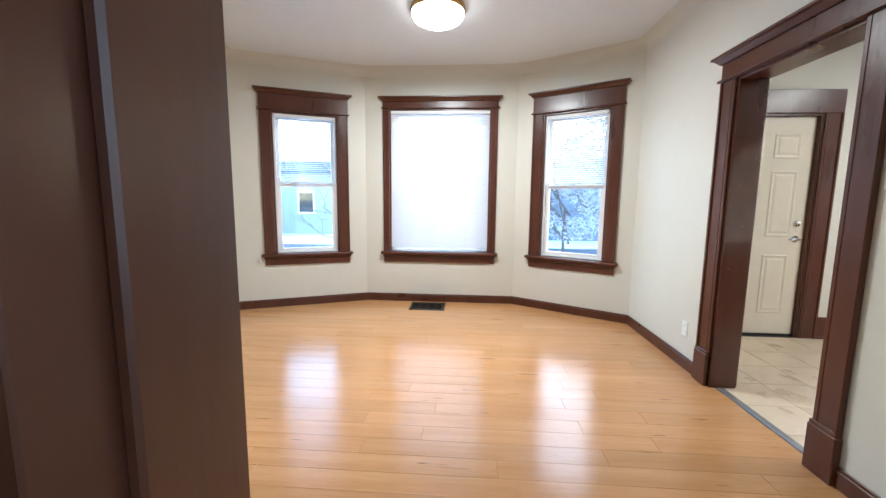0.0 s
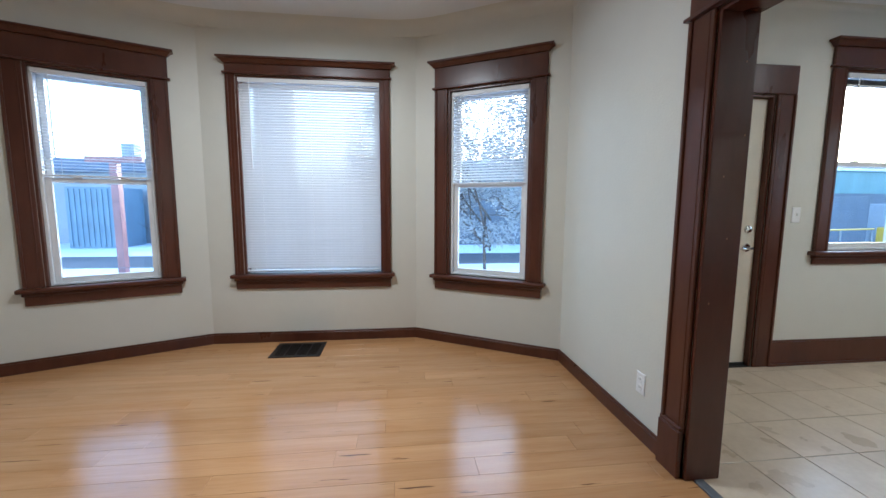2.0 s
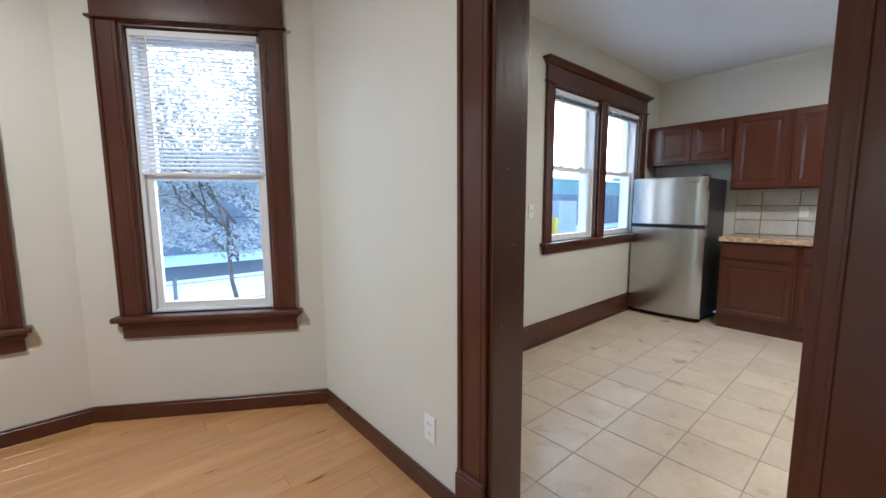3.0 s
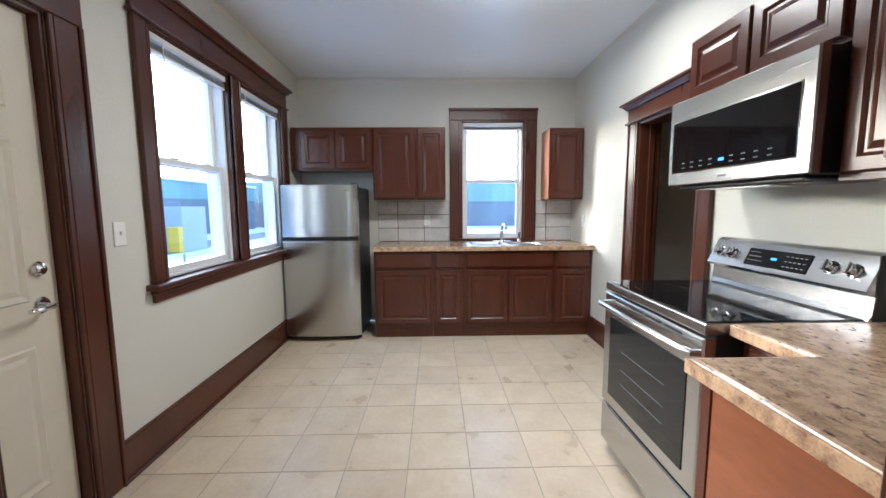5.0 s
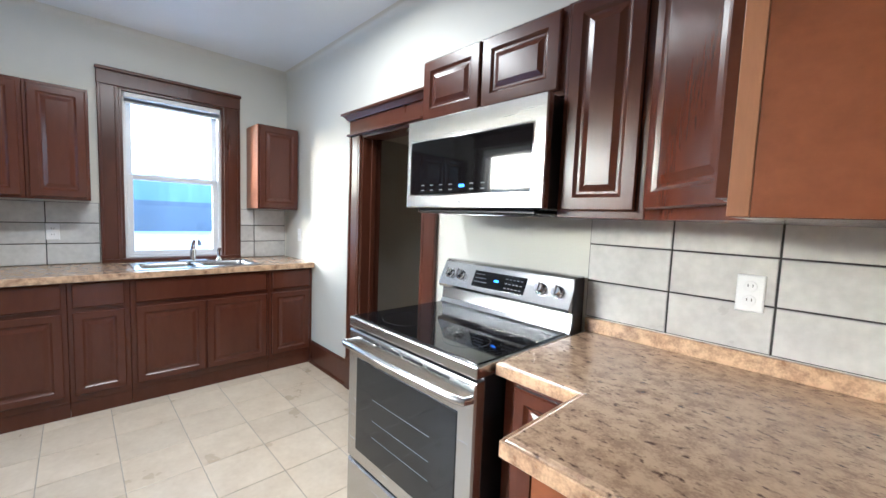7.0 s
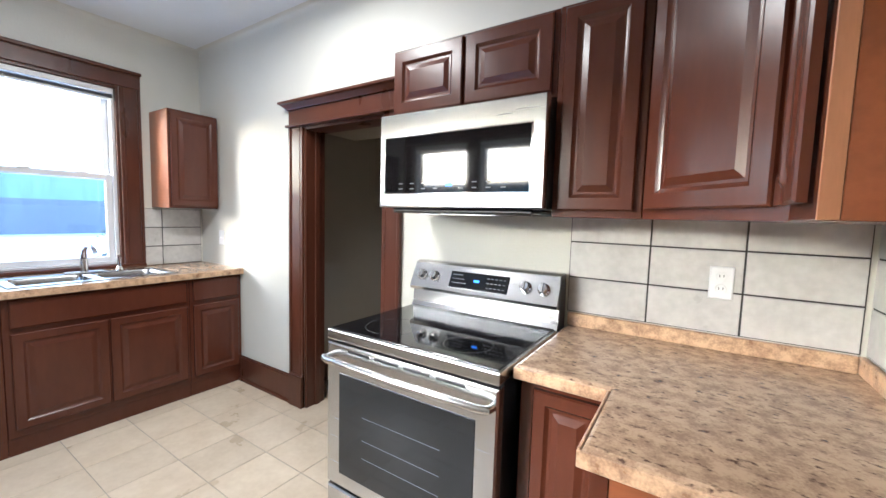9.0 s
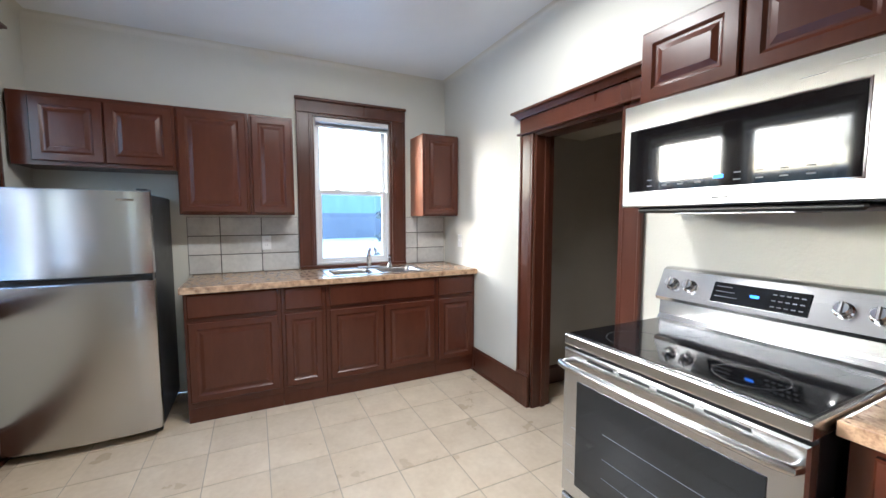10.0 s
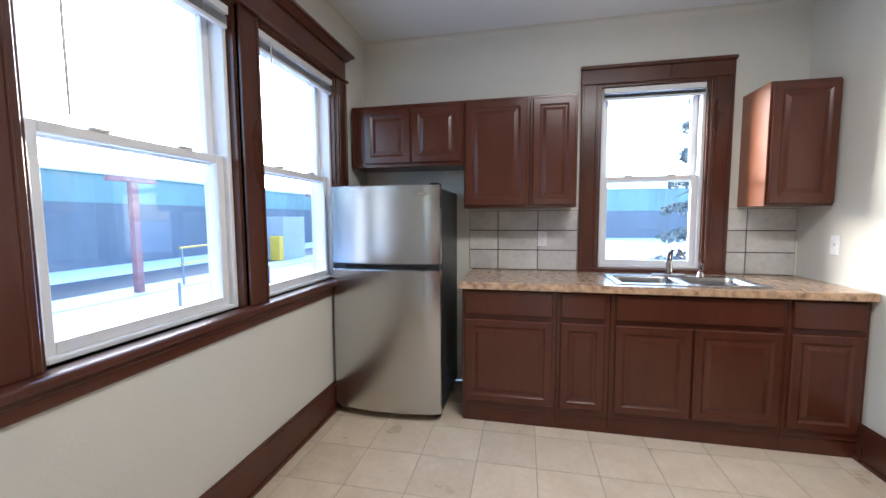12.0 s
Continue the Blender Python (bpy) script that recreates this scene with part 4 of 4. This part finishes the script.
part("badge", boxes((0.21, 0.295, -0.0252, -0.0188, 1.452, 1.464), bevel=0.001), CHROME, fr, "small bright maker's plate")
part("hinge_cover", boxes((hw - 0.07, hw - 0.01, 0.03, 0.13, 1.5135, 1.527), bevel=0.006), BLACK, fr)
part("base_grille", boxes((-hw + 0.01, hw - 0.01, 0.06, 0.09, 0.012, 0.05)), BLACK, fr)
for fx in (-hw + 0.05, hw - 0.05):
    for fy in (0.11, 0.6):
        part("foot", moved(lathe([(0.02, 0), (0.02, 0.02), (0.012, 0.037)], 12), Matrix.Translation((fx, fy, 0))), BLACK, fr)


# ---- outlets, switches, vents, lamps ----
def plate(name, m, label, cat, kind="outlet"):
    p = thing(name, m, label, cat)
    pl = part("cover_plate", loft([rect(-0.036 + i, 0.036 - i, -0.058 + i, 0.058 - i, -0.0005 - d) for i, d in ((0, 0), (0.001, 0.004), (0.005, 0.006))]), WHITE_PLASTIC, p)
    if kind == "outlet":
        for z in (-0.022, 0.022):
            s = part("socket", moved(lathe([(0.017, 0), (0.016, 0.0025)], 16), pose(0, -0.0063, z, 90)), WHITE_PLASTIC, p)
            for x in (-0.006, 0.006):
                part("slot", boxes((x - 0.001, x + 0.001, -0.0094, -0.0087, z - 0.002, z + 0.007)), BLACK, s)
    elif kind == "switch":
        part("toggle", boxes((-0.005, 0.005, -0.016, -0.006, -0.004, 0.012), bevel=0.002), WHITE_PLASTIC, p)
    return p


plate("wall_outlet", frame_on((EAST, 4.30), (EAST, 0), 4.30 - 3.118) @ Matrix.Translation((0, 0, 0.30)), "white blank outlet cover on the cream wall", "outlet", "outlet")
plate("wall_outlet", frame_on((WEST, 0), (WEST, 4.3), 3.86) @ Matrix.Translation((0, 0, 0.30)), "white outlet low on the cream wall", "outlet")
plate("light_switch", frame_on((EAST_K, KN), (KE, KN), 3.26 - EAST_K) @ Matrix.Translation((0, 0, 1.18)), "white light switch beside the entrance door", "switch", "switch")
plate("wall_outlet", frame_on((KE - 0.008, KN), (KE - 0.008, KS), KN - 2.49) @ Matrix.Translation((0, 0, 1.15)), "white outlet on the grey tiles by the sink", "outlet")
plate("wall_outlet", frame_on((KE, KS + 0.0), (EAST_K, KS + 0.0), KE - 2.103) @ Matrix.Translation((0, -0.008, 1.155)), "white outlet on the grey tiles by the stove", "outlet")
plate("light_switch", frame_on((KE, KS), (EAST_K, KS), 0.32) @ Matrix.Translation((0, 0, 1.14)), "white plate on the wall by the counter", "switch", "switch")
plate("light_switch", frame_on((4.66, -0.62), (3.0, -0.62), 0.075) @ Matrix.Translation((0, 0, 1.2)), "white light switch in the dim hall", "switch", "switch")

plate("light_switch", frame_on((EAST, 4.30), (EAST, 0), 4.30 - 1.79) @ Matrix.Translation((0, 0, 1.37)), "white light switch beside the cased opening", "switch", "switch")

vent = thing("floor_register", pose(-0.575, 4.60, 0), "dark metal floor register before the bay window", "floor vent")
part("frame", boxes((-0.205, 0.205, 0.13, 0.165, 0.0005, 0.007), (-0.205, 0.205, -0.165, -0.13, 0.0005, 0.007), (-0.205, -0.17, -0.13, 0.13, 0.0005, 0.007), (0.17, 0.205, -0.13, 0.13, 0.0005, 0.007), bevel=0.002), REGISTER, vent)
part("backing", boxes((-0.17, 0.17, -0.13, 0.13, 0.0004, 0.0012)), BLACK, vent)
lou = mesh_of("slat", boxes((-0.17, 0.17, -0.003, 0.003, 0.0015, 0.0055)), REGISTER)
for k in range(17):
    o = new("slat", lou)
    o.parent = vent
    o.location = (0, -0.12 + k * 0.015, 0)
for k in range(3):
    part("bar", boxes((-0.09 + k * 0.09 - 0.004, -0.09 + k * 0.09 + 0.004, -0.13, 0.13, 0.0035, 0.0062)), REGISTER, vent)

dl = thing("ceiling_lamp", pose(-0.38, 3.42, DINING_Z), "lit flush ceiling lamp with opal glass and brass ring", "ceiling lamp")
part("base_ring", lathe([(0.215, -0.0), (0.222, -0.035), (0.212, -0.045), (0.2, -0.045)], 40), BRASS, dl, smooth=True)
part("shade", lathe([(0.21, -0.04), (0.208, -0.065), (0.19, -0.095), (0.14, -0.12), (0.07, -0.133), (0.005, -0.135)], 40), SHADE, dl, "glowing opal glass shade", smooth=True)
kl = thing("ceiling_lamp", pose(3.9, 1.95, KITCHEN_Z), "lit flush white kitchen ceiling lamp", "ceiling lamp")
part("housing", boxes((-0.14, 0.14, -0.63, 0.63, -0.03, -0.0005), bevel=0.006), VINYL, kl)
part("diffuser", boxes((-0.125, 0.125, -0.615, 0.615, -0.075, -0.031), bevel=0.012, seg=3), SHADE, kl, "glowing white diffuser")


# ---- outdoors ----
GZ = -0.9
solid("ground", boxes((-300, 300, -300, 300, GZ - 0.5, GZ)), SNOW, "snow-covered ground reaching to the horizon", "ground")
solid("road", boxes((-300, 300, 15.2, 18.2, GZ - 0.1, GZ + 0.012)), ROAD, "cleared wet road between snowbanks", "road")
solid("house_foundation", boxes((-7.4, 6.0, -1.6, 4.6, GZ - 0.2, -0.125)), PALE, "pale foundation under the house", "foundation")


def shed(name, m, w, d, h, band, label, wins=0, roof_m=None):
    b = thing(name, m, label, "building")
    part("wall", boxes((0, w, 0, d, 0, h * band)), SLATE, b, "grey-blue lower siding")
    part("upper_wall", boxes((-0.03, w + 0.03, -0.03, d, h * band + 0.002, h)), TEAL, b, "teal upper siding")
    part("roof", boxes((-0.2, w + 0.2, -0.25, d + 0.2, h + 0.002, h + 0.2), bevel=0.03), roof_m or SNOW, b, "snow-covered flat roof")
    for k in range(wins):
        wn_ = part("window", boxes((3 + k * 5, 4.4 + k * 5, -0.06, -0.002, h * 0.25, h * 0.25 + 1.1)), VINYL, b)
        part("pane", boxes((3.08 + k * 5, 4.32 + k * 5, -0.07, -0.061, h * 0.25 + 0.08, h * 0.25 + 1.02)), OVEN_GLASS, wn_)
    return b


shed("warehouse", pose(-2, 22, GZ), 46, 12, 4.3, 0.69, "long low warehouse with teal and grey-blue siding")
shed("warehouse", pose(46, 24, GZ, 0, 0, -90), 60, 12, 5.0, 0.56, "far low warehouse with teal and grey-blue siding")


def house(name, m, w, d, h, mt, label, rows=2, cols=4, gable=1.6):
    b = thing(name, m, label, "house")
    part("wall", boxes((0, w, 0, d, 0, h)), mt, b)
    part("roof", loft([[(-0.3, -0.3, h), (w + 0.3, -0.3, h), (w + 0.3, d / 2, h + gable), (-0.3, d / 2, h + gable)], [(-0.3, -0.3, h - 0.15), (w + 0.3, -0.3, h - 0.15), (w + 0.3, d + 0.3, h - 0.15), (-0.3, d + 0.3, h - 0.15)]]), ROOFING, b)
    for r in range(rows):
        for c in range(cols):
            x = w * (c + 0.5) / cols
            z = h * (r + 0.32) / rows
            q = part("window", boxes((x - 0.55, x + 0.55, -0.05, -0.001, z, z + 1.4)), VINYL, b)
            part("pane", boxes((x - 0.45, x + 0.45, -0.06, -0.051, z + 0.1, z + 1.3)), OVEN_GLASS, q)
    return b


low = house("house", pose(-22, 24, GZ), 14, 9, 3.9, PALE, "low pale building with a blue-grey roof across the road", 1, 3, 1.05)
part("chimney", boxes((6.4, 7.1, 2.2, 2.9, 4.3, 5.6), bevel=0.02), PALE, low)
crate = thing("storage_container", pose(-15.2, 21.5, GZ), "blue steel storage container before the low building", "container")
part("body", boxes((0, 2.2, 0, 2.0, 0.0, 2.9), bevel=0.02), CONTAINER, crate)
for k in range(9):
    part("rib", boxes((0.08 + k * 0.24, 0.18 + k * 0.24, -0.04, -0.001, 0.1, 2.8)), CONTAINER, crate)
house("house", pose(-33, 20, GZ), 10, 9, 5.2, BRICK, "orange brick house across the road")
tank = thing("storage_tower", pose(-9.2, 34, GZ), "pale cylindrical tower beyond the houses", "tower")
part("shaft", lathe([(1.5, 0), (1.5, 13), (1.3, 14), (0.4, 14.5)], 24), PALE, tank, smooth=True)


def clump_mesh(name, count, spread, size, material, seed, cone=False, droop=0.25):
    """Many small leaf cards in one crown, gathered in sprays."""
    rng = random.Random(seed)
    verts, faces = [], []
    for _ in range(count):
        if cone:
            t = rng.random() ** 0.8
            tier = round(t * 13) / 13 + rng.uniform(-0.012, 0.012)
            r = spread[0] * (1.02 - tier) * (0.35 + 0.65 * rng.random())
            a = rng.uniform(0, 2 * math.pi)
            a += 0.35 * math.sin(a * 5 + round(t * 13) * 2.1)
            c = Vector((r * math.cos(a), r * math.sin(a), spread[2] * tier - droop * r))
        else:
            d = Vector((rng.gauss(0, 1), rng.gauss(0, 1), rng.gauss(0, 1))).normalized() * rng.random() ** 0.45
            c = Vector((d.x * spread[0], d.y * spread[1], d.z * spread[2]))
            if noise.noise(c * 1.3 + Vector((seed, 0, 0))) < -0.08:
                continue
        u = Vector((rng.gauss(0, 1), rng.gauss(0, 1), rng.gauss(0, 0.6))).normalized()
        v = u.orthogonal().normalized()
        s = size * rng.uniform(0.5, 1.3)
        k = len(verts)
        verts += [c - u * s, c + v * s * 0.45, c + u * s, c - v * s * 0.45 + Vector((0, 0, s * 0.2))]
        faces += [(k, k + 1, k + 2), (k, k + 2, k + 3)]
    me = bpy.data.meshes.new(name)
    me.from_pydata([tuple(p) for p in verts], [], faces)
    me.materials.append(material)
    return me


def spruce(x, y, h, r, seed, label):
    t = thing("spruce_tree", pose(x, y, GZ), label, "tree")
    part("trunk", tube([(0, 0, 0), (0.03, 0, h * 0.4), (0, 0.02, h * 0.97)], [0.16, 0.11, 0.02], 8), BARK, t)
    rng = random.Random(seed)
    limbs = []
    for k in range(26):
        z = h * (0.1 + 0.85 * k / 26)
        a = rng.uniform(0, 6.28)
        q = r * (1.02 - k / 26) * 0.8
        limbs.append(tube([(0, 0, z), (q * math.cos(a) * 0.5, q * math.sin(a) * 0.5, z - 0.05), (q * math.cos(a), q * math.sin(a), z - 0.25)], [0.03, 0.02, 0.008], 5))
    part("limbs", merge(*limbs), BARK, t)
    ob = new("crown", clump_mesh("crown", 16000, (r, r, h * 0.93), 0.06, NEEDLES, seed, True))
    ob.parent, ob.location = t, (0, 0, h * 0.07)
    ob["label"] = "dark needles in drooping tiers"


def bare_tree(x, y, h, seed, label, crown=0, spread=(1.6, 1.6, 2.0), name="bare_tree"):
    t = thing(name, pose(x, y, GZ), label, "tree")
    rng = random.Random(seed)
    bits = []

    def grow(p, d, length, rad, depth):
        pts, q = [p], p
        for k in range(3):
            q = q + d * length / 3 + Vector((rng.gauss(0, 1), rng.gauss(0, 1), rng.gauss(0, 0.5))) * length * 0.05
            pts.append(q)
        bits.append(tube(pts, [rad, rad * 0.85, rad * 0.7, rad * 0.55], 6))
        if depth:
            for _ in range(3):
                nd = (d + Vector((rng.gauss(0, 0.5), rng.gauss(0, 0.5), rng.gauss(0.1, 0.3)))).normalized()
                grow(pts[rng.choice((2, 3))], nd, length * 0.68, rad * 0.55, depth - 1)

    grow(Vector((0, 0, 0)), Vector((0, 0, 1)), h * 0.38, 0.045, 0)
    trunk = bits[0]
    bits.clear()
    for _ in range(5):
        grow(Vector((0, 0, h * rng.uniform(0.2, 0.37))), Vector((rng.gauss(0, 0.6), rng.gauss(0, 0.6), 0.8)).normalized(), h * 0.3, 0.028, 3)
    part("trunk", trunk, BARK, t)
    part("limbs", merge(*bits), BARK, t)
    if crown:
        ob = new("crown", clump_mesh("crown", crown * 3, spread, 0.055, LEAVES, seed))
        ob.parent, ob.location = t, (0, 0, h * 0.62)
        ob["label"] = "thin grey-green foliage with gaps of sky"


spruce(11.2, -1.05, 7.2, 1.4, 3, "tall snow-dusted spruce beyond the sink window")
bare_tree(2.4, 10.0, 5.2, 11, "broad grey-green tree in the snowy yard", 7000, (1.9, 1.5, 2.1), "yard_tree")
bare_tree(0.6, 10.6, 4.8, 12, "broad grey-green tree in the snowy yard", 6000, (1.6, 1.3, 1.9), "yard_tree")
bare_tree(4.2, 10.6, 5.5, 15, "broad grey-green tree in the snowy yard", 6000, (1.7, 1.4, 2.2), "yard_tree")
bare_tree(-2.6, 9.0, 3.6, 13, "bare shrubby tree in the snowy yard")
for px, py in ((12.28, 14.04), (21.8, 13.6), (-7.7, 13.5)):
    pole = thing("signal_post", pose(px, py, GZ), "haze-paled red post with a crossbar by the road", "post", "red posts by the road")
    part("post", boxes((-0.1, 0.1, -0.1, 0.1, 0, 3.3), bevel=0.01), RED_PAINT, pole)
    part("crossbar", boxes((-0.75, 0.75, -0.06, 0.06, 3.302, 3.46), bevel=0.01), RED_PAINT, pole)
railing = thing("guard_railing", pose(13.63, 13.82, GZ, 0, 0, 12), "low faded yellow railing along the road", "railing")
for k in range(4):
    part("post", lathe([(0.04, 0), (0.04, 1.22), (0.01, 1.23)], 10), GALV, railing).location = (k * 2.1, 0, 0)
for z in (0.7, 1.25):
    part("rail", tube([(-0.1, 0, z), (6.4, 0, z)], 0.035, 8), YELLOW, railing)
bx = thing("utility_cabinet", pose(22.0, 15.6, GZ), "yellow and pale utility cabinet by the road", "utility box")
part("body", boxes((-1.0, 1.0, -0.6, 0.6, 0.0, 2.3), bevel=0.03), PALE, bx)
part("panel", boxes((-1.35, -1.02, -0.6, 0.0, 0.0, 1.3), bevel=0.03), YELLOW, bx)
fence = thing("wire_fence", pose(-8, 8.2, GZ), "low wire fence across the snowy yard", "fence")
pm = mesh_of("post", lathe([(0.025, 0), (0.025, 1.15), (0.005, 1.17)], 8), GALV)
for k in range(13):
    o = new("post", pm)
    o.parent, o.location = fence, (k * 2.3, 0, 0)
for z in (0.45, 0.75, 1.08):
    part("wire", tube([(0, 0, z), (27.6, 0, z)], 0.006, 5), GALV, fence)


# ---- pieces: wall tiles, floor tiles, planks ----
tile_cache = {}


def tile_mesh(w, h, t, material, key):
    k = (round(w, 3), round(h, 3), key)
    if k not in tile_cache:
        g = 0.003
        tile_cache[k] = mesh_of(key, loft([rect(g + i, w - g - i, g + i, h - g - i, -d) for i, d in ((0, 0), (0, t - 0.002), (0.002, t))]), material)
    return tile_cache[k]


def splash(name, p0, p1, z0, rows, th, cols, label, length):
    """Rows of wall tiles; cols are the joints along the wall from p0."""
    s = thing(name, frame_on(p0, p1), label, "backsplash", "", "structure")
    part("grout", boxes((cols[0], cols[-1], -0.003, -0.0005, z0, z0 + rows * th)), DARK_GROUT, s, "dark grout bed")
    for r in range(rows):
        for a, b in zip(cols, cols[1:]):
            o = new("tile", tile_mesh(b - a, th, 0.006, SPLASH, "tile"))
            o.parent, o.location = s, (a, -0.0015, z0 + r * th)


e0 = (KE, KN)
y_of = lambda y: KN - y
splash("backsplash", (KE, KN), (KE, KS), 0.915, 3, 0.149, [y_of(v) for v in (3.04, 2.82, 2.525, 2.24)], "grey stone-look tiles with dark grout", 3)
splash("backsplash", (KE, KN), (KE, KS), 0.915, 3, 0.149, [y_of(v) for v in (1.27, 1.150, 0.86)], "grey stone-look tiles with dark grout", 3)
x_of = lambda x: KE - x
splash("backsplash", (KE, KS), (EAST_K, KS), 0.972, 3, 0.149, [x_of(v) for v in (2.632, 2.331, 2.040, 1.742)], "pale grey stone-look tiles above the corner counter", 3)
splash("backsplash", (EAST_K, KS), (EAST_K, KN), 0.972, 3, 0.149, [0.012, 0.31, 0.605, 0.91], "pale grey stone-look tiles above the corner counter", 3)

P = 0.3125
fm = {}
for i in range(-2, 15):
    for j in range(-1, 12):
        x0, y0 = 4.775 + (i - 10) * P, 2.86 + (j - 7) * P
        x1, y1 = min(x0 + P, KE - 0.002), min(y0 + P, KN - 0.002)
        x0, y0 = max(x0, EAST + 0.09), max(y0, -0.6)
        if x1 - x0 < 0.02 or y1 - y0 < 0.02:
            continue
        if y1 < KS - 0.15 and (x1 < 3.1 or x0 > 4.6):
            continue
        k = (round(x1 - x0, 3), round(y1 - y0, 3))
        if k not in fm:
            g = 0.002
            fm[k] = mesh_of("tile", loft([[(g + q, g + q, z), (k[0] - g - q, g + q, z), (k[0] - g - q, k[1] - g - q, z), (g + q, k[1] - g - q, z)] for q, z in ((0, -0.0025), (0, -0.001), (0.0015, 0))]), TILE)
        o = new("tile", fm[k])
        o.parent, o.location = kitchen_floor, (x0, y0, 0)

floor_ob = bpy.data.objects["floor"]
rng = random.Random(8)
PW, PL = 0.127, 1.22
pk = {}
rest = []
row = 0
y = -1.28
while y < 4.84:
    x = -7.19 - rng.uniform(0, PL)
    while x < EAST + 0.04:
        a, b = max(x, -7.19), min(x + PL, EAST + 0.04)
        if b - a > 0.03:
            near = y > 0.4 and b > -2.9
            if near:
                k = round(b - a, 2)
                if k not in pk:
                    g = 0.0003
                    pk[k] = mesh_of("plank", loft([[(g + q, g + q, z), (k - g - q, g + q, z), (k - g - q, PW - g - q, z), (g + q, PW - g - q, z)] for q, z in ((0, -0.003), (0, -0.0008), (0.0008, 0))]), PLANK)
                o = new("plank", pk[k])
                o.parent, o.location = floor_ob, (a, y, 0)
            else:
                rest.append((a + 0.0006, b - 0.0006, y + 0.0006, y + PW - 0.0006, -0.003, 0.0))
        x += PL
    y += PW
r_ = part("planks", boxes(*rest), PLANK, floor_ob)
r_["kind"] = "stuff"
